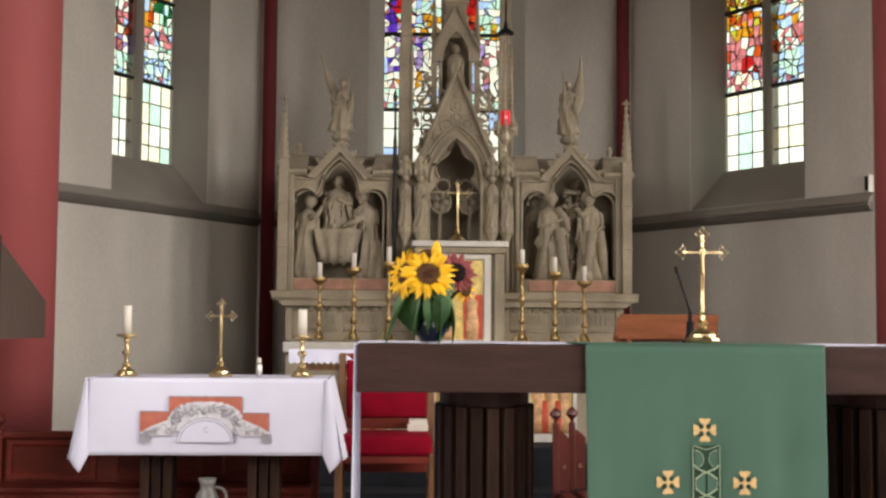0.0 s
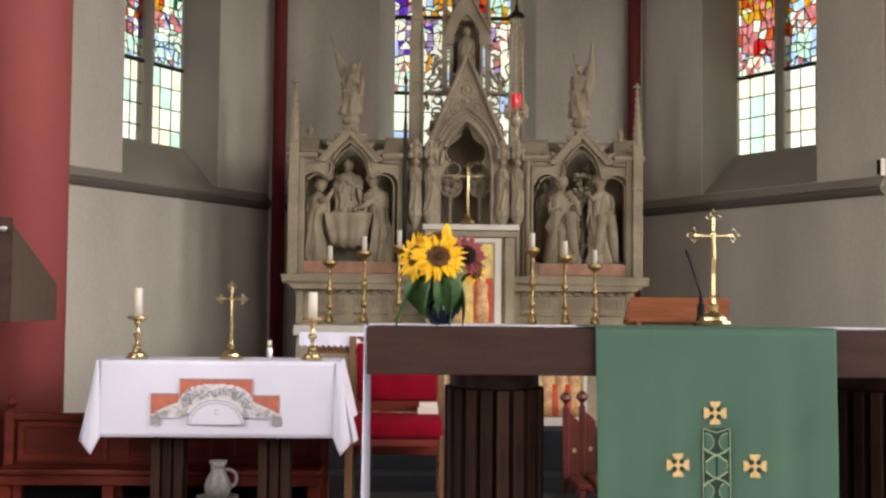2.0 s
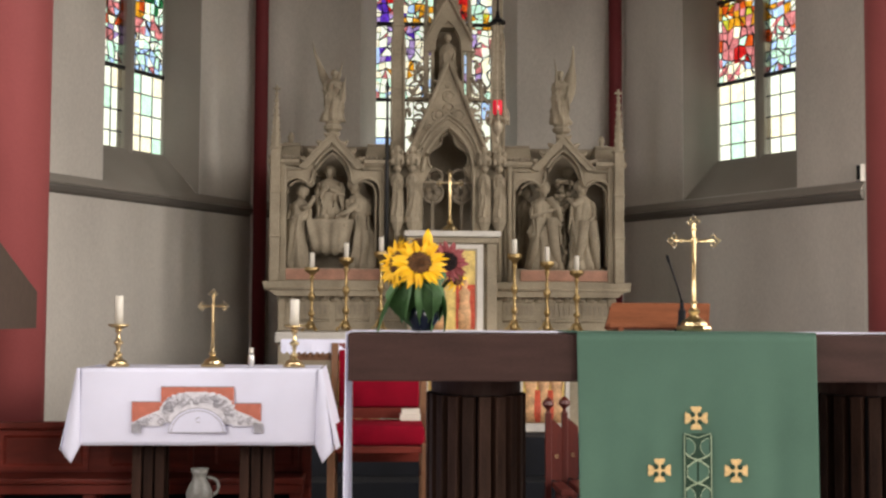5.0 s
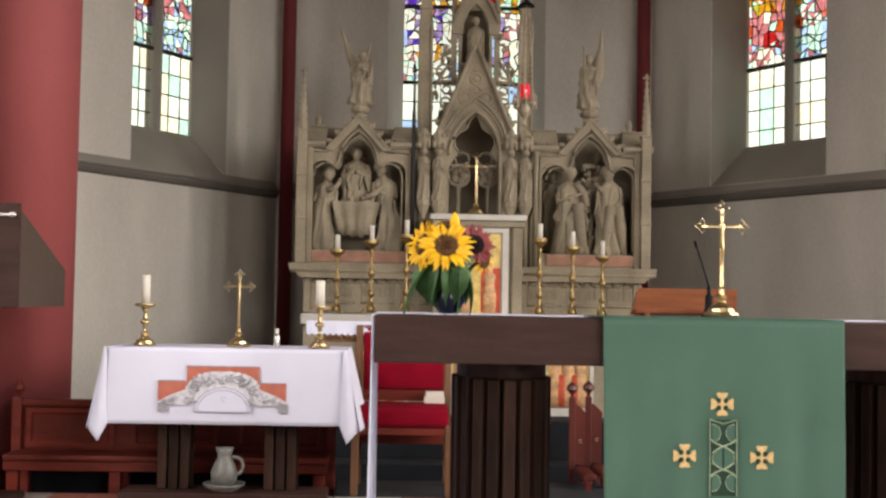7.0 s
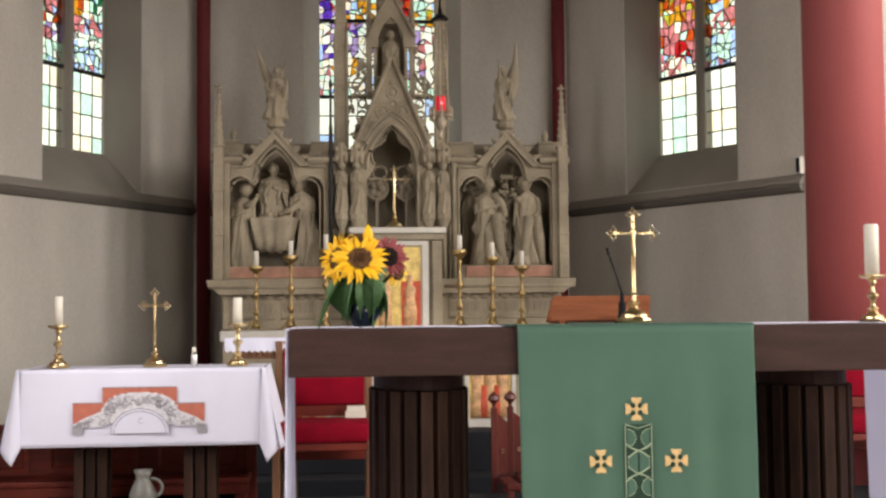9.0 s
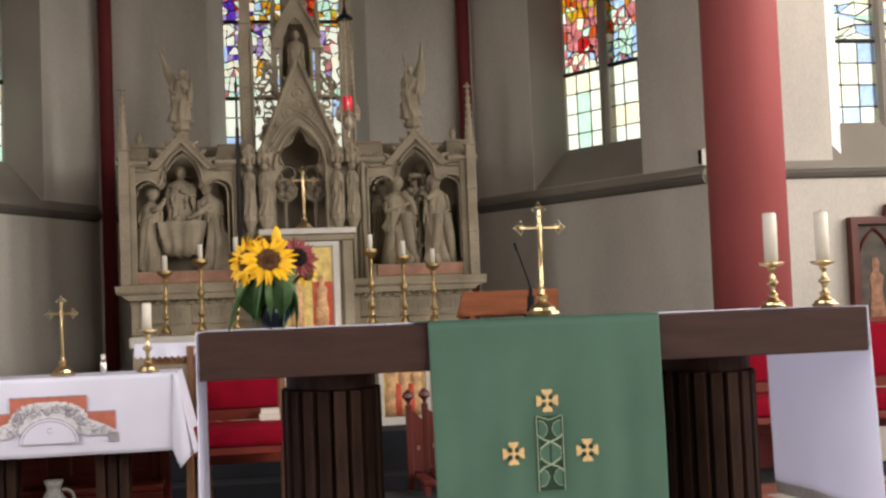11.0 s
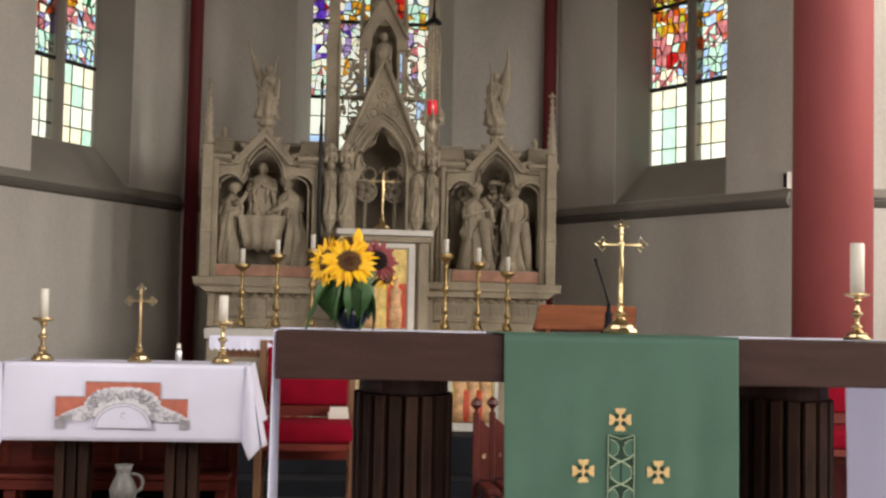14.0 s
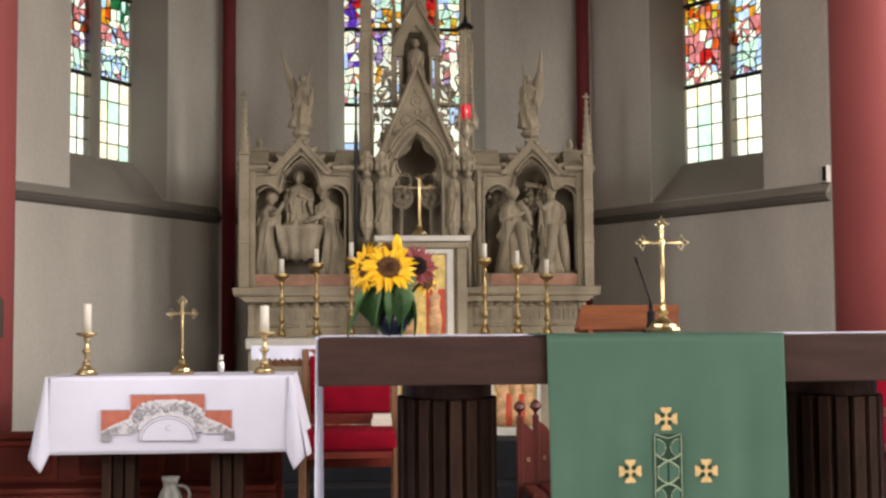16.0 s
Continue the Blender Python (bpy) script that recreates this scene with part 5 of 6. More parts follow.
def patee(x, z, r):
    y0 = 4.452
    bm = B()
    for k in range(4):
        a = k * math.pi / 2
        pts = []
        for px, pz in ((-0.20, 0.16), (-0.26, 0.42), (-0.50, 0.94), (-0.26, 1.0), (0, 0.95), (0.26, 1.0), (0.50, 0.94), (0.26, 0.42), (0.20, 0.16)):
            pts.append((x + r * (px * math.cos(a) - pz * math.sin(a)), z + r * (px * math.sin(a) + pz * math.cos(a))))
        prism(bm, pts, y0, y0 + 0.004)
    box(bm, x - r * 0.2, x + r * 0.2, y0, y0 + 0.004, z - r * 0.2, z + r * 0.2)
    part("gold_cross", onto(bm, y0 + 0.004), THREAD, FR, "gold embroidered cross")
    for k in range(4):
        a = math.pi / 4 + k * math.pi / 2
        part("dark_stitch", onto(ball(B(), (x + r * 0.44 * math.cos(a), y0 + 0.001, z + r * 0.44 * math.sin(a)), r * 0.25, 0.005, r * 0.25, 8, 5), y0 + 0.004), GREEN_DARK, FR, "dark green stitched dot")


for x, z in ((1.146, 0.700), (1.009, 0.514), (1.288, 0.512)):
    patee(x, z, 0.042)
part("knot_ground", onto(prism(B(), [(1.101 + 0.014 * k, 0.372) for k in range(8)] + [(1.199 - 0.014 * k, 0.645) for k in range(8)], 4.448, 4.452), 4.452), GREEN_DARK, FR, "dark knotwork panel")
y = 4.446
lines = B()
for x in (1.101, 1.199):
    tube(lines, [(x, y, 0.372), (x, y, 0.640)], 0.0018, 5)
tube(lines, [(1.101, y, 0.645), (1.150, y, 0.630), (1.199, y, 0.645)], 0.0018, 5)
for cz in (0.596, 0.420):
    for s2 in (-1, 1):
        ends = arc_pts(1.15 + s2 * 0.042, cz, 0.032, 90, 270, y, 12) if s2 > 0 else arc_pts(1.15 + s2 * 0.042, cz, 0.032, -90, 90, y, 12)
        part("knot_lobe", onto(prism(B(), [(p[0], p[2]) for p in ends], 4.445, 4.4475), 4.4515), GREEN, FR)
        tube(lines, ends, 0.0016, 5)
for s2 in (-1, 1):
    ends = arc_pts(1.15 + s2 * 0.004, 0.508, 0.036, -90, 90, y, 12) if s2 > 0 else arc_pts(1.15 + s2 * 0.004, 0.508, 0.036, 90, 270, y, 12)
    part("knot_lobe", onto(prism(B(), [(p[0], p[2]) for p in ends], 4.445, 4.4475), 4.4515), GREEN, FR)
    tube(lines, ends, 0.0016, 5)
    tube(lines, [(1.15 - s2 * 0.046, y, 0.575), (1.15 - s2 * 0.030, y, 0.560), (1.15 + s2 * 0.012, y, 0.545), (1.15 + s2 * 0.040, y, 0.525)], 0.003, 5)
    tube(lines, [(1.15 - s2 * 0.046, y, 0.441), (1.15 - s2 * 0.030, y, 0.456), (1.15 + s2 * 0.012, y, 0.471), (1.15 + s2 * 0.040, y, 0.491)], 0.003, 5)
part("knotwork", onto(lines, 4.4515), PALE_THREAD, FR, "pale interlaced knotwork outline")
bm = lathe(B(), [(0.042, 0.0), (0.042, 0.004)], (0, 0, 0), 24)
part("gold_roundel", bm, THREAD, FR, "gold ring").matrix_basis = pose(1.146 - 1.152, fold(0.49, 0.73) - 0.007 - 4.49, 0.325 - 0.1, 90)
part("roundel_centre", lathe(B(), [(0.028, 0.0), (0.028, 0.003)], (0, 0, 0), 20), PALE_THREAD, FR).matrix_basis = pose(1.146 - 1.152, fold(0.49, 0.73) - 0.011 - 4.49, 0.325 - 0.1, 90)

crucifix("altar_crucifix", 1.235, 4.85, 1.012, 0.455, 0.078, GOLD, "gilded brass crucifix with silver ends standing on the altar", True)
candlestick("candlestick", 2.195, 4.8, 1.006, 0.185, 0.050, 0.205, 0.028, "low brass candlestick with a thick white candle", "altar candles")
candlestick("candlestick", 2.430, 4.82, 1.006, 0.185, 0.050, 0.205, 0.028, "low brass candlestick with a thick white candle", "altar candles")

# book stand and microphone
BS = thing("book_stand", "orange-brown wooden book stand on the altar", "book stand", at=(1.2, 5.25, 1.006))
bm = B()
vs = [bm.verts.new(p) for p in ((0.925, 5.10, 1.024), (1.36, 5.10, 1.024), (1.41, 5.26, 1.128), (0.985, 5.26, 1.128), (0.925, 5.118, 1.012), (1.36, 5.118, 1.012), (1.41, 5.278, 1.116), (0.985, 5.278, 1.116))]
for q in ((0, 1, 2, 3), (4, 5, 6, 7), (0, 1, 5, 4), (1, 2, 6, 5), (2, 3, 7, 6), (3, 0, 4, 7)):
    bm.faces.new([vs[i] for i in q])
bmesh.ops.bevel(bm, geom=list(bm.edges), offset=0.004, segments=2, affect="EDGES")
part("board", bm, PALE_WOOD, BS)
for x in (0.99, 1.33):
    part("foot", box(B(), x - 0.012, x + 0.012, 5.085, 5.34, 1.006, 1.022, 0.004), PALE_WOOD, BS)
    part("prop", box(B(), x - 0.008, x + 0.008, 5.285, 5.315, 1.022, 1.11, 0.004), PALE_WOOD, BS)
part("ledge", box(B(), 0.94, 1.36, 5.075, 5.098, 1.022, 1.04, 0.004), PALE_WOOD, BS)
MIC = thing("microphone", "black gooseneck microphone on the altar", "microphone", at=(1.228, 5.02, 1.006))
part("foot", lathe(B(), [(0.032, 0), (0.032, 0.010), (0.022, 0.018), (0.016, 0.05), (0.016, 0.085), (0.009, 0.095), (0.008, 0.125)], (1.228, 5.02, 1.006), 16), BLACK, MIC)
part("neck", tube(B(), [(1.228, 5.02, 1.13), (1.213, 5.02, 1.18), (1.190, 5.02, 1.25), (1.173, 5.02, 1.30)], 0.0042, 8), BLACK, MIC, smooth=True)
part("capsule", tube(B(), [(1.176, 5.02, 1.288), (1.168, 5.018, 1.318)], 0.0065, 10), BLACK, MIC)

# ---- sunflowers ----
VS = thing("vase", "round dark blue glazed vase", "vase", at=(0.165, 4.9, 1.006))
part("body", lathe(B(), [(0.038, 0), (0.046, 0.012), (0.064, 0.045), (0.062, 0.08), (0.048, 0.11), (0.052, 0.125), (0.044, 0.12), (0.038, 0.09)], (0.165, 4.9, 1.006), 24), VASE, VS, smooth=True)


def blade(length, width, bend, n=8, pinch=0.75, fold_up=0.15):
    """A pointed petal or leaf along +x, bending down at the tip, with a raised rim."""
    bm = B()
    rows = []
    for i in range(n + 1):
        t = i / n
        w = width / 2 * (math.sin(math.pi * (t ** pinch)) * 0.95 + 0.06 * (1 - t))
        z = -bend * t * t * length
        rows.append([bm.verts.new((length * t, k * w, z + abs(k) * w * fold_up)) for k in (-1, 0, 1)])
    fs = []
    for a, b in zip(rows, rows[1:]):
        for k in (0, 1):
            fs.append(bm.faces.new((a[k], a[k + 1], b[k + 1], b[k])))
    bmesh.ops.recalc_face_normals(bm, faces=fs)
    bmesh.ops.solidify(bm, geom=fs, thickness=0.0012)
    return bm


def sunflower(name, at, face, radius, petal_mesh, seed_mat, label, stem_to, rows=((26, 0.95, 0.0), (24, 0.86, 0.3), (18, 0.62, 0.55)), centre=0.48, seed=1):
    """A flower head facing along face: a domed seed disc and two rings of petals, on its stem."""
    rnd = random.Random(seed)
    q = Vector(face).to_track_quat("Z", "Y").to_matrix().to_4x4()
    k = thing(name, label, "flower", "sunflowers in the vase")
    k.matrix_world = Matrix.Translation(at)
    core = lathe(B(), [(radius * centre, -0.012), (radius * centre, 0.004), (radius * centre * 0.8, 0.014), (radius * centre * 0.45, 0.012), (radius * centre * 0.2, 0.007)], (0, 0, 0), 24)
    for i in range(120):
        a, r = i * 2.39996, radius * centre * math.sqrt(i / 120) * 0.98
        ball(core, (r * math.cos(a), r * math.sin(a), 0.011), 0.0036, None, 0.006, 5, 3)
    bmesh.ops.transform(core, matrix=q, verts=core.verts)
    bmesh.ops.translate(core, vec=at, verts=core.verts)
    part("seed_head", core, seed_mat, k, smooth=True)
    for count, size, lift in rows:
        for i in range(count):
            p = new("petal", petal_mesh)
            p.parent = k
            a = 360 * i / count + rnd.uniform(-9, 9) + lift * 40
            s = size * radius * rnd.uniform(0.82, 1.14)
            p.matrix_basis = q @ pose(0, 0, 0.002 + lift * 0.012, 0, 0, a) @ pose(radius * centre * 0.75, 0, 0, rnd.uniform(-30, 30), -8 - 25 * lift + rnd.uniform(-16, 20), rnd.uniform(-8, 8)) @ Matrix.Diagonal((s * 0.72, s * 0.82, s, 1))
    b = Vector(at) - Vector(face).normalized() * 0.02
    part("stem", tube(B(), [b, b - Vector(face).normalized() * 0.03 - Vector((0, 0, 0.02)), (b + Vector(stem_to)) / 2 + Vector((0, 0.02, 0)), stem_to], 0.008, 8), LEAF, k, "green stem", True)
    return k


YELLOW_PETAL = mesh_of("petal", blade(1.0, 0.30, 0.18, 8, 0.7), PETAL)
RED_PETAL = mesh_of("petal", blade(1.0, 0.34, 0.15, 8, 0.7), PETAL_RED)
NECK = (0.165, 4.9, 1.09)
sunflower("sunflower", (0.150, 4.80, 1.265), (0.03, -1, 0.50), 0.106, YELLOW_PETAL, SEEDS, "open yellow sunflower with a brown seed head", NECK, seed=2)
sunflower("sunflower", (0.072, 4.87, 1.272), (-0.75, -0.65, 0.30), 0.098, YELLOW_PETAL, SEEDS, "yellow sunflower turned to the side", NECK, seed=3)
sunflower("sunflower", (0.160, 4.93, 1.345), (0.1, -0.5, 0.9), 0.075, YELLOW_PETAL, SEEDS, "yellow sunflower facing upwards", NECK, ((14, 1.0, 0.0),), seed=4)
sunflower("sunflower", (0.262, 4.89, 1.278), (0.3, -1, 0.12), 0.084, RED_PETAL, SEEDS_DARK, "dusky red sunflower with a black seed head", NECK, seed=5)
sunflower("sunflower", (0.30, 4.92, 1.215), (0.7, -0.7, -0.1), 0.055, YELLOW_PETAL, SEEDS, "small yellow sunflower drooping at the side", NECK, ((12, 1.0, 0.0),), seed=6)
bud = solo("sunflower_bud", lathe(tube(B(), [(0.18, 4.88, 1.30), (0.185, 4.885, 1.335)], 0.006, 6), [(0.012, 1.335), (0.02, 1.355), (0.018, 1.38), (0.004, 1.405)], (0.185, 4.885, 0), 10), PETAL, "closed orange sunflower bud", "flower", smooth=True)
FOL = thing("sunflower_leaves", "large green sunflower leaves hanging over the vase", "leaves", at=NECK)
for i, (ang, drop, ln, wd, up) in enumerate(((-100, 78, 0.215, 0.235, 0.155), (-55, 74, 0.205, 0.17, 0.155), (-172, 42, 0.25, 0.17, 0.125), (-28, 70, 0.215, 0.15, 0.15), (-142, 58, 0.17, 0.10, 0.145), (-4, 60, 0.20, 0.11, 0.12), (60, 30, 0.16, 0.10, 0.1), (130, 35, 0.16, 0.10, 0.1), (-75, 40, 0.10, 0.12, 0.17), (174, 60, 0.17, 0.08, 0.11), (-125, 66, 0.14, 0.11, 0.16))):
    lf = new("leaf", mesh_of("leaf", blade(ln, wd, 0.35, 10, 0.8, 0.25), LEAF, True))
    lf.parent = FOL
    lf.matrix_basis = pose(0.004 * i - 0.02, 0, up - 0.02, 0, 0, ang) @ pose(0.045, 0, 0, 8 * (-1) ** i, drop, 0)

# ---- side table ----
ST = thing("side_table", "small oak side table on slatted legs and a plinth", "table", at=(-1.005, 7.25, 0.0))
part("plinth", box(B(), -1.575, -0.43, 6.96, 7.27, DAIS, -0.03, 0.006), OAK_DARK, ST)
part("top", box(B(), -1.66, -0.35, 7.01, 7.6, 0.697, 0.759, 0.005), OAK_DARK, ST)
slat = mesh_of("slat", box(B(), -0.026, 0.026, -0.02, 0.02, 0.0, 0.725, 0.005), OAK_SLAT)
for cx in (-1.297, -0.697):
    # black core again colours in the shade between the slats
    part("gap_shade_core", box(B(), cx - 0.06, cx + 0.06, 7.13, 7.22, -0.029, 0.69), BLACK, ST)
    for i in range(3):
        for dy in (7.11, 7.24):
            s = new("slat", slat)
            s.parent = ST
            s.location = (cx + (i - 1) * 0.064 + 1.005, dy - 7.25, -0.029)
TC = thing("tablecloth", "white tablecloth with a salmon and grey printed arch", "tablecloth", at=(-1.005, 7.25, 0.35))


def hang(u, v):
    x = -1.662 + 1.315 * u
    flare = 0.03 * v * (2 * u - 1)
    return (x + flare, 7.002 - 0.010 * v * (1 + math.sin(u * 17 + 0.4)) * 0.5 - 0.002 * abs(math.sin(u * 9.4)), 0.771 - 0.425 * v)


part("top", sheet(B(), 20, 8, lambda u, v: (-1.662 + 1.315 * u, 7.0 + 0.605 * v, 0.769)), LINEN, TC)
part("front_fall", sheet(B(), 60, 16, hang), LINEN, TC, smooth=True)
for s2, x in ((-1, -1.662), (1, -0.347)):
    def corner(u, v, s2=s2, x=x):
        """The end fall, whose loose corner swings forward and hangs lower."""
        near = (1 - u) ** 2
        return (x + s2 * (0.014 + 0.085 * v + 0.02 * math.sin(u * 8) * v), 6.995 + 0.60 * u - 0.02 * near * v, 0.771 - (0.425 + 0.025 * near) * v)
    part("end_fall", sheet(B(), 20, 14, corner), LINEN, TC, smooth=True)
    part("corner_fold", sheet(B(), 10, 14, lambda u, v, s2=s2, x=x: (x + s2 * (-0.012 * v + (0.014 + 0.087 * v) * u + 0.001), 6.99 - 0.03 * v * math.sin(math.pi * u), 0.771 - (0.425 + 0.025 * u + 0.085 * max(0, 1 - abs(u - 0.4) / (0.4 if u < 0.4 else 0.6))) * v)), LINEN, TC, smooth=True)
yp = 6.984
bm = B()
for x0, x1, z0, z1 in ((-1.372, -1.215, 0.475, 0.585), (-1.213, -0.812, 0.52, 0.668), (-0.810, -0.662, 0.475, 0.578)):
    box(bm, x0, x1, yp, yp + 0.004, z0, z1)
part("salmon_print", bm, SALMON, TC, "salmon printed block")
def half_oval(cx, cz, rx, rz, n=18, square=1.0):
    """The upper half of an oval, squarer as the exponent falls."""
    pts = [(math.cos(math.pi * k / n), max(0.0, math.sin(math.pi * k / n))) for k in range(n + 1)]
    return [(cx + rx * math.copysign(abs(c) ** square, c), cz + rz * d ** square) for c, d in pts]


bm = B()
outline = [(x + 0.008 * math.sin(k * 2.9), z + 0.012 * abs(math.sin(k * 1.7))) for k, (x, z) in enumerate(half_oval(-1.01, 0.462, 0.215, 0.172, 34, 0.72))]
prism(bm, outline, yp - 0.003, yp - 0.0005)
for s2 in (-1, 1):
    prism(bm, [(-1.01 + s2 * 0.368, 0.455), (-1.01 + s2 * 0.35, 0.475), (-1.01 + s2 * 0.30, 0.505), (-1.01 + s2 * 0.20, 0.545), (-1.01 + s2 * 0.19, 0.455)], yp - 0.0035, yp - 0.0008)
part("pale_wreath", bm, PRINT_PALE, TC, "pale printed leaf wreath")
part("lunette", prism(B(), half_oval(-1.01, 0.418, 0.158, 0.135), yp - 0.006, yp - 0.0032), LINEN, TC, "white printed half-round")
bm = B()
rnd = random.Random(8)
for rx, rz in ((0.158, 0.135), (0.142, 0.12)):
    tube(bm, [(x, yp - 0.0065, z) for x, z in half_oval(-1.01, 0.418, rx, rz)], 0.0022, 4)
tube(bm, [(-1.168, yp - 0.0065, 0.418), (-0.852, yp - 0.0065, 0.418)], 0.002, 4)
tube(bm, arc_pts(-1.005, 0.487, 0.014, 40, 320, yp - 0.0065, 8), 0.0014, 4)
for i in range(120):
    a = math.pi * rnd.random()
    q = rnd.uniform(0.72, 1.0)
    cx, cz = -1.01 + 0.205 * q * math.copysign(abs(math.cos(a)) ** 0.72, math.cos(a)), 0.468 + 0.158 * q * math.sin(a) ** 0.72
    tube(bm, arc_pts(cx, cz, rnd.uniform(0.006, 0.019), rnd.uniform(0, 180), rnd.uniform(200, 400), yp - 0.0045, 6), rnd.choice((0.0012, 0.002, 0.003)), 4)
for s2 in (-1, 1):
    for i in range(26):
        u = rnd.uniform(0.21, 0.345)
        tube(bm, arc_pts(-1.01 + s2 * u, rnd.uniform(0.462, 0.535 - (u - 0.21) * 0.5), rnd.uniform(0.006, 0.015), rnd.uniform(0, 180), rnd.uniform(200, 400), yp - 0.0045, 6), rnd.choice((0.0012, 0.002)), 4)
    box(bm, -1.01 + s2 * 0.335 - 0.026, -1.01 + s2 * 0.335 + 0.026, yp - 0.004, yp, 0.415, 0.465)
for x0, x1, z in ((-1.215, -0.810, 0.670), (-1.374, -1.217, 0.587), (-0.808, -0.660, 0.580)):
    tube(bm, [(x0, yp - 0.001, z), (x1, yp - 0.001, z)], 0.003, 4)
part("ink_drawing", bm, PRINT_GREY, TC, "grey line drawing")
candlestick("table_candlestick", -1.497, 7.2, 0.773, 0.238, 0.058, 0.165, 0.024, "brass candlestick with a cream candle on the side table", "side table candles")
candlestick("table_candlestick", -0.497, 7.2, 0.773, 0.238, 0.058, 0.150, 0.026, "brass candlestick with a cream candle on the side table", "side table candles")
crucifix("table_crucifix", -0.962, 7.2, 0.773, 0.443, 0.062, GOLD, "slim brass crucifix with looped ends standing on the side table", True)
CR = thing("cruet", "small glass bottle with a white cap", "bottle", at=(-0.742, 7.2, 0.773))
part("bottle", lathe(B(), [(0.016, 0), (0.018, 0.01), (0.018, 0.06), (0.010, 0.08)], (-0.742, 7.2, 0.773), 14), SILVER, CR, smooth=True)
part("cap", lathe(B(), [(0.012, 0.08), (0.012, 0.108)], (-0.742, 7.2, 0.773), 12), WAX, CR)
PI = thing("pitcher", "grey patterned stoneware pitcher standing in a bowl", "pitcher", at=(-1.0, 7.03, -0.03))
part("jug", lathe(B(), [(0.045, 0.03), (0.07, 0.07), (0.075, 0.11), (0.055, 0.16), (0.038, 0.19), (0.04, 0.215), (0.052, 0.245), (0.046, 0.243), (0.03, 0.19)], (-1.0, 7.03, -0.03), 24), CERAMIC, PI, smooth=True)
part("handle", tube(B(), arc_pts(-0.945, -0.03 + 0.145, 0.05, 110, -95, 7.03, 12), 0.009, 8), CERAMIC, PI, smooth=True)
BO = thing("basin", "grey stoneware basin under the pitcher", "bowl", at=(-1.0, 7.03, -0.03))
part("bowl", lathe(B(), [(0.06, 0.0), (0.07, 0.008), (0.11, 0.035), (0.118, 0.05), (0.108, 0.045), (0.07, 0.02), (0.01, 0.016)], (-1.0, 7.03, -0.03), 24), CERAMIC, BO, smooth=True)

# ---- seats behind the altar ----


def armchair(x, y, z, label):
    """A wooden chair with a red velvet seat and back, facing the nave."""
    k = thing("velvet_chair", label, "chair", "red velvet chairs", at=(x, y, z))
    for s2 in (-1, 1):
        part("back_post", box(B(), x + s2 * 0.275 - 0.022, x + s2 * 0.275 + 0.022, y + 0.22, y + 0.265, z + DAIS, z + 0.90, 0.006), MID_WOOD, k)
        part("front_leg", box(B(), x + s2 * 0.275 - 0.022, x + s2 * 0.275 + 0.022, y - 0.26, y - 0.215, z + DAIS, z + 0.33, 0.006), MID_WOOD, k)
        part("side_rail", box(B(), x + s2 * 0.275 - 0.015, x + s2 * 0.275 + 0.015, y - 0.215, y + 0.22, z + 0.27, z + 0.33, 0.004), MAHOGANY, k)
        part("low_rail", box(B(), x + s2 * 0.275 - 0.012, x + s2 * 0.275 + 0.012, y - 0.215, y + 0.22, z + 0.10, z + 0.13, 0.004), MAHOGANY, k)
    part("front_rail", box(B(), x - 0.253, x + 0.253, y - 0.255, y - 0.225, z + 0.27, z + 0.31, 0.004), MAHOGANY, k)
    part("back_rail", box(B(), x - 0.253, x + 0.253, y + 0.225, y + 0.26, z + 0.432, z + 0.502, 0.004), MAHOGANY, k)
    part("top_rail", box(B(), x - 0.253, x + 0.253, y + 0.225, y + 0.26, z + 0.86, z + 0.90, 0.006), MAHOGANY, k)
    part("seat", box(B(), x - 0.27, x + 0.27, y - 0.265, y + 0.22, z + 0.312, z + 0.43, 0.03), VELVET, k, "crimson velvet seat", True)
    part("under_board", box(B(), x - 0.25, x + 0.25, y + 0.18, y + 0.20, z + 0.17, z + 0.26, 0.004), MAHOGANY, k)
    part("back_cushion", box(B(), x - 0.250, x + 0.250, y + 0.205, y + 0.255, z + 0.503, z + 0.858, 0.015), VELVET, k, "crimson velvet back", True)
    return k


armchair(-0.01, 7.55, 0.0, "wooden chair with crimson velvet seat and back")
armchair(3.32, 7.55, 0.0, "wooden chair with crimson velvet seat and back beside the column")
armchair(4.10, 7.55, 0.0, "wooden chair with crimson velvet seat and back beside the wall")

solo("prayer_book", box(box(B(), 0.12, 0.245, 7.62, 7.74, 0.431, 0.468, 0.003), 0.13, 0.24, 7.63, 7.735, 0.469, 0.50, 0.003), WAX, "cream prayer books lying on the velvet chair", "book")

# lace-covered credence
CD = thing("credence", "narrow credence with a white lace-edged cloth", "table", at=(-0.38, 7.75, 0.0))
part("top", box(B(), -0.60, -0.12, 7.80, 7.94, 0.88, 0.915, 0.005), MID_WOOD, CD)
for x in (-0.55, -0.20):
    part("leg", box(B(), x - 0.02, x + 0.02, 7.84, 7.90, DAIS - 0.002 if x > -0.4 else DOWN, 0.88, 0.005), MID_WOOD, CD)
part("carved_apron", blob_row(box(B(), -0.53, -0.22, 7.80, 7.82, 0.79, 0.86, 0.004), (-0.5, 7.795, 0.825), (-0.25, 7.795, 0.825), 7, 0.018), MID_WOOD, CD, "carved wooden apron")
LC = thing("lace_cloth", "white cloth with a scalloped lace edge on the credence", "cloth", at=(-0.38, 7.75, 0.915))
part("top", box(B(), -0.62, -0.10, 7.785, 7.945, 0.917, 0.921), LINEN, LC)
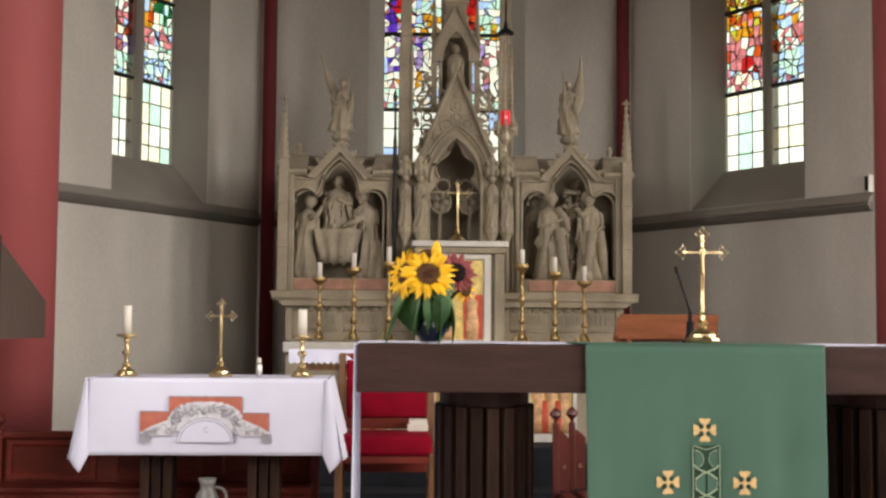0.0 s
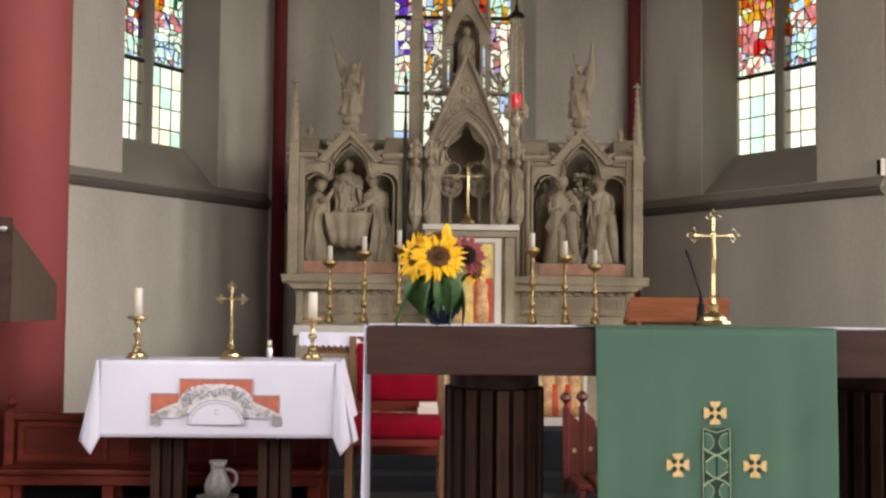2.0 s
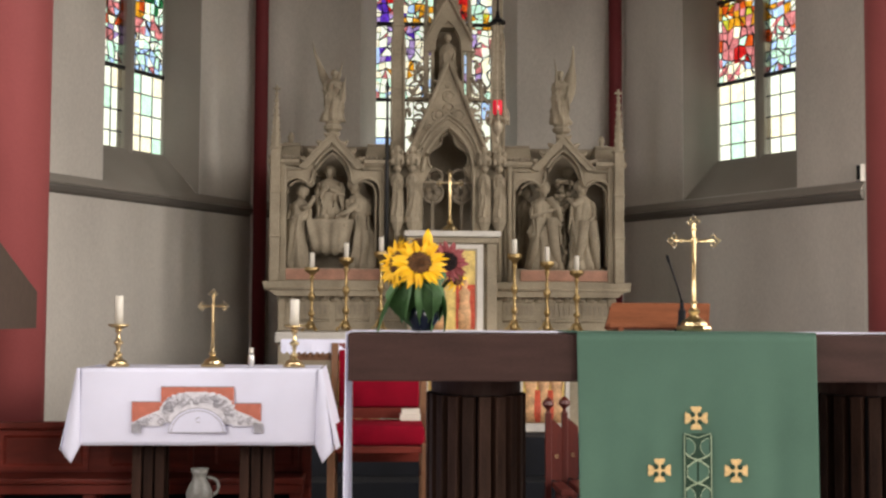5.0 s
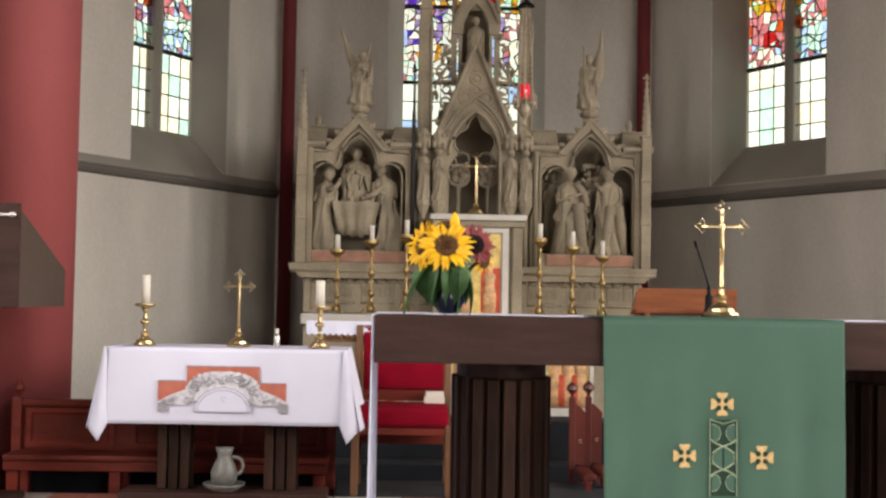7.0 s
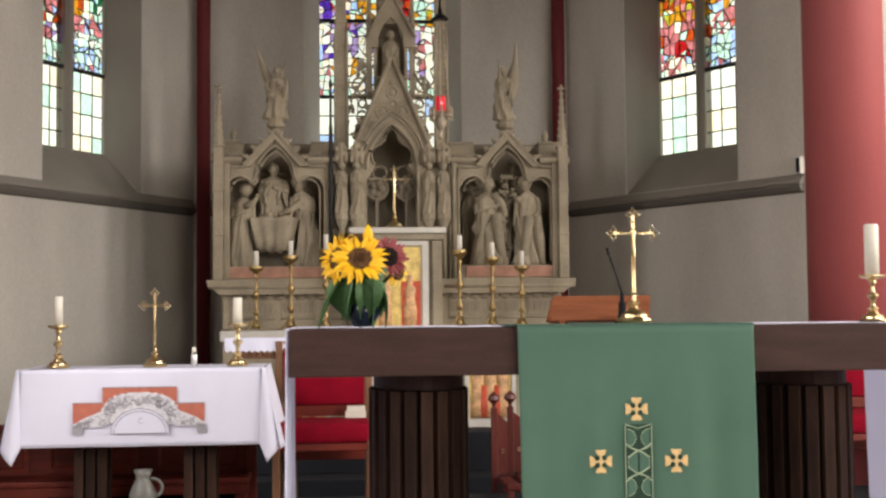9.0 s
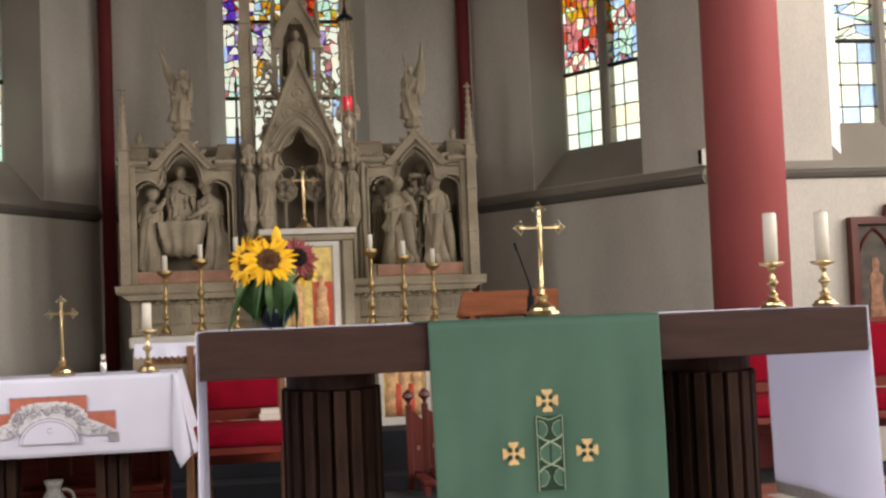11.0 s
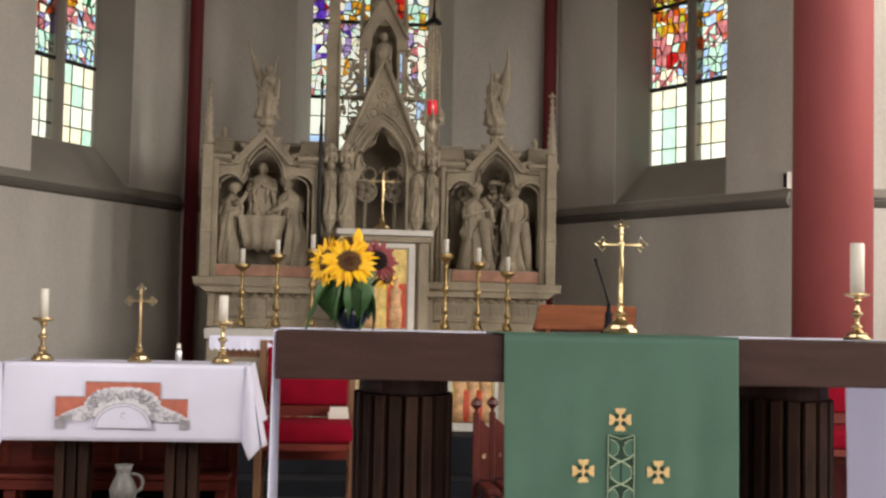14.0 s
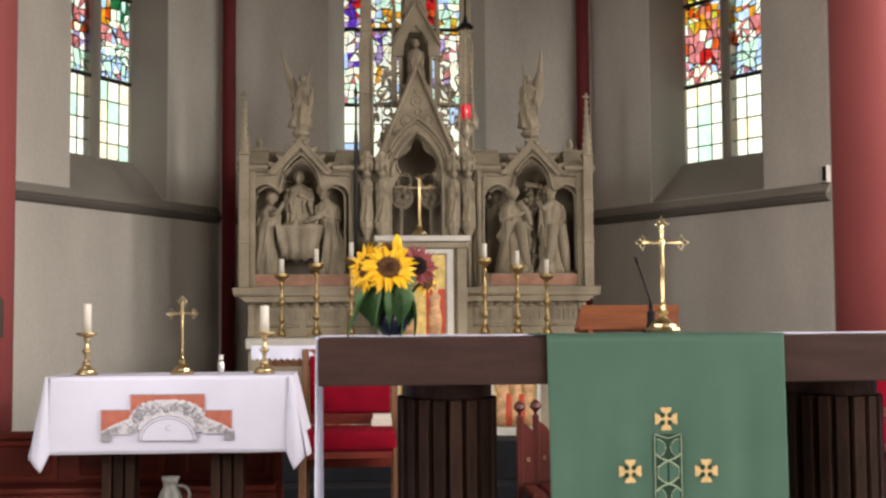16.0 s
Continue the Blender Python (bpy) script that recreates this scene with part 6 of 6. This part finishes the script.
part("lace_fall", sheet(B(), 80, 4, lambda u, v: (-0.62 + 0.52 * u, 7.782 - 0.006 * v * math.sin(u * 20), 0.921 - (0.075 + 0.014 * abs(math.sin(u * 14 * math.pi))) * v)), LINEN, LC)


def choir_bench(x0, x1, y, z, label):
    """A panelled bench with knob finials, seen from its front."""
    k = thing("choir_bench", label, "bench", "choir benches", at=((x0 + x1) / 2, y, z))
    part("back", box(B(), x0, x1, y + 0.30, y + 0.33, z + 0.50, z + 0.82, 0.004), MAHOGANY, k)
    part("top_rail", box(B(), x0 - 0.02, x1 + 0.02, y + 0.27, y + 0.35, z + 0.822, z + 0.865, 0.01), MAHOGANY, k)
    n = max(1, round((x1 - x0) / 0.62))
    w = (x1 - x0) / n
    for i in range(n):
        a, b = x0 + i * w + 0.05, x0 + (i + 1) * w - 0.05
        part("panel_frame", pierced(B(), [(a, z + 0.575), (b, z + 0.575), (b, z + 0.81), (a, z + 0.81)], [(a + 0.03, z + 0.60), (b - 0.03, z + 0.60), (b - 0.03, z + 0.785), (a + 0.03, z + 0.785)], [(a + 0.045, z + 0.615), (b - 0.045, z + 0.615), (b - 0.045, z + 0.77), (a + 0.045, z + 0.77)], y + 0.285, y + 0.299), MAHOGANY, k)
    part("seat", box(B(), x0, x1, y, y + 0.34, z + 0.525, z + 0.56, 0.012), MAHOGANY, k)
    part("seat_rail", box(B(), x0, x1, y + 0.02, y + 0.05, z + 0.465, z + 0.523, 0.006), MAHOGANY, k)
    for x in [x0 + 0.05 + i * (x1 - x0 - 0.1) / n for i in range(n + 1)]:
        part("leg", box(B(), x - 0.035, x + 0.035, y + 0.04, y + 0.10, z, z + 0.465, 0.008), MAHOGANY, k)
        part("rear_leg", box(B(), x - 0.03, x + 0.03, y + 0.27, y + 0.33, z, z + 0.50, 0.008), MAHOGANY, k)
    for x in (x0, x1):
        e = part("end_post", box(B(), x - 0.03, x + 0.03, y + 0.26, y + 0.34, z + 0.0, z + 0.875, 0.01), MAHOGANY, k)
        part("finial", lathe(B(), [(0.012, z + 0.87), (0.012, z + 0.895), (0.04, z + 0.925), (0.035, z + 0.95), (0.006, z + 0.985)], (x, y + 0.30, 0), 8), MAHOGANY, e, "diamond knob")
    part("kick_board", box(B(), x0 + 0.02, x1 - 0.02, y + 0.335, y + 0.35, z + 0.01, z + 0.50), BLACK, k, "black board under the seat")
    return k


choir_bench(-2.36, -0.45, 7.42, DOWN, "red-brown panelled choir bench with knob finials")
choir_bench(-3.7, -2.56, 7.48, DOWN, "red-brown panelled choir bench beside the column")


def side_stall(x, y, z, label):
    k = thing("choir_stall", label, "stall", "choir stalls", at=(x, y, z))
    part("post", box(B(), x - 0.020, x + 0.020, y - 0.02, y + 0.02, z, z + 0.90, 0.006), STALL_WOOD, k)
    bm = B()
    prism(bm, [(x + 0.021, z + 0.47), (x + 0.088, z + 0.47), (x + 0.088, z + 0.80), (x + 0.06, z + 0.83), (x + 0.021, z + 0.86)], y - 0.012, y + 0.012)
    part("back_board", bm, STALL_WOOD, k)
    part("rear_post", box(B(), x + 0.05, x + 0.085, y + 0.013, y + 0.05, z, z + 0.80, 0.006), STALL_WOOD, k)
    part("seat", box(B(), x + 0.021, x + 0.10, y - 0.42, y - 0.022, z + 0.42, z + 0.46, 0.01), STALL_WOOD, k)
    part("front_post", box(B(), x + 0.03, x + 0.07, y - 0.42, y - 0.38, z, z + 0.42, 0.006), STALL_WOOD, k)
    part("finial", lathe(B(), [(0.012, z + 0.90), (0.012, z + 0.92), (0.040, z + 0.95), (0.034, z + 0.975), (0.006, z + 1.0)], (x, y, 0), 8), STALL_WOOD, k, "diamond knob")
    # tiny brass ring put in for a small highlight on the stall
    part("brass_glint", tube(B(), arc_pts(x + 0.055, z + 0.62, 0.010, 30, 330, y - 0.016, 10), 0.003, 6), GOLD, k, "tiny brass ring for a highlight")
    return k


side_stall(1.085, 8.05, DOWN, "red-brown choir stall end with a knob finial")
side_stall(1.205, 8.15, DOWN, "red-brown choir stall end with a knob finial behind another")

# dark lectern box on its post, with candle and silver cross
LE = thing("lectern", "dark wooden lectern box on a post with sloping sides", "lectern", at=(-2.33, 6.7, 0.0))
part("box_front", box(B(), -2.68, -2.01, 6.49, 6.52, 0.982, 1.525, 0.005), OAK_DARK, LE, "dark brown front board")
bm = B()
vs = []
for x in (-2.66, -2.03):
    vs += [(x, 6.521, 0.985), (x, 7.45, 0.985), (x, 7.45, 1.20), (x, 6.521, 1.515)]
v = [bm.verts.new(p) for p in vs]
for q in ((0, 1, 2, 3), (7, 6, 5, 4), (0, 4, 5, 1), (1, 5, 6, 2), (2, 6, 7, 3), (3, 7, 4, 0)):
    bm.faces.new([v[i] for i in q])
part("box_sides", bm, WALNUT, LE, "grey-brown sloping side")
part("post", box(B(), -2.46, -2.28, 6.75, 6.95, -0.045, 0.984, 0.01), OAK_DARK, LE)
part("foot", box(B(), -2.62, -2.12, 6.55, 7.1, DAIS, -0.045, 0.008), OAK_DARK, LE)
for i, x in enumerate((-2.16, -2.21)):
    solo("pillar_candle", lathe(B(), [(0.022, 1.526), (0.022, 1.685), (0.017, 1.69), (0.010, 1.687)], (x, 6.505, 0), 18), WAX, "cream pillar candle on the lectern box", "candle", "lectern candles", smooth=True)
SC = thing("silver_cross", "small silver wall cross on the lectern front", "cross", at=(-2.16, 6.48, 1.46))
part("cross_arm", blob_row(tube(B(), [(-2.26, 6.482, 1.464), (-2.04, 6.482, 1.464)], 0.010, 8), (-2.055, 6.482, 1.464), (-2.035, 6.482, 1.464), 2, 0.016), SILVER, SC, smooth=True)
part("upright", tube(B(), [(-2.17, 6.485, 1.30), (-2.17, 6.485, 1.50)], 0.010, 8), SILVER, SC, smooth=True)

# small wall loudspeakers by the columns
for put, nm in ((at_left, 1), (at_right, 2)):
    k = thing("wall_speaker", "small white wall loudspeaker", "loudspeaker", "wall loudspeakers", at=put(2.86, 0.0, 2.20))
    c0 = [put(s, d, z) for z in (2.165, 2.30) for s, d in ((2.835, -0.002), (2.91, -0.002), (2.91, -0.06), (2.835, -0.06))]
    bm = B()
    v = [bm.verts.new(p) for p in c0]
    for q in ((0, 1, 2, 3), (4, 5, 6, 7), (0, 1, 5, 4), (1, 2, 6, 5), (2, 3, 7, 6), (3, 0, 4, 7)):
        bm.faces.new([v[i] for i in q])
    part("cabinet", bm, PLASTER, k)
    bm = B()
    c0 = [put(s, d, z) for z in (2.175, 2.29) for s, d in ((2.872, -0.061), (2.905, -0.061), (2.905, -0.066), (2.872, -0.066))]
    v = [bm.verts.new(p) for p in c0]
    for q in ((0, 1, 2, 3), (4, 5, 6, 7), (0, 1, 5, 4), (1, 2, 6, 5), (2, 3, 7, 6), (3, 0, 4, 7)):
        bm.faces.new([v[i] for i in q])
    part("grille", bm, BLACK, k, "dark grille")

# triptych on the aisle wall
TR = thing("triptych", "brown painted triptych in a carved wooden frame", "painting", at=(5.55, 9.62, 0.6))
part("frame", pierced(B(), [(5.04, 0.56), (6.10, 0.56), (6.10, 1.70), (5.04, 1.70)], [(5.10, 0.62), (6.04, 0.62), (6.04, 1.64), (5.10, 1.64)], [(5.12, 0.64), (6.02, 0.64), (6.02, 1.62), (5.12, 1.62)], 9.60, 9.69), STALL_WOOD, TR, "carved wooden frame")
part("painted_ground", box(B(), 5.09, 6.05, 9.67, 9.692, 0.61, 1.65), PAINT_OLIVE, TR, "dark painted ground")
for x0 in (5.12, 5.42, 5.72):
    part("arch_moulding", tube(B(), [(x, 9.66, z) for x, z in pointed(x0 + 0.01, x0 + 0.29, 0.66, 1.35, 1.60, 7)], 0.012, 6), STALL_WOOD, TR)
    part("painted_form", lathe(B(), [(0.07, 0.66), (0.075, 0.9), (0.05, 1.1), (0.07, 1.2), (0.025, 1.25), (0.04, 1.30), (0.02, 1.36)], (x0 + 0.15, 9.668, 0), 12, 1, 0.12), PAINT_ROBE, TR, "brown painted form", True)
part("crest", blob_row(prism(B(), [(5.36, 1.70), (5.80, 1.70), (5.78, 1.80), (5.38, 1.80)], 9.61, 9.68), (5.38, 9.61, 1.81), (5.78, 9.61, 1.81), 5, 0.03), STALL_WOOD, TR, "carved crest")
# grey pipe behind the side table
solo("pipe_stand", tube(B(), [(-2.0, 8.9, DOWN), (-2.0, 8.9, 0.35)], 0.016, 10), SILVER, "thin silver metal stand behind the bench", "stand", smooth=True)
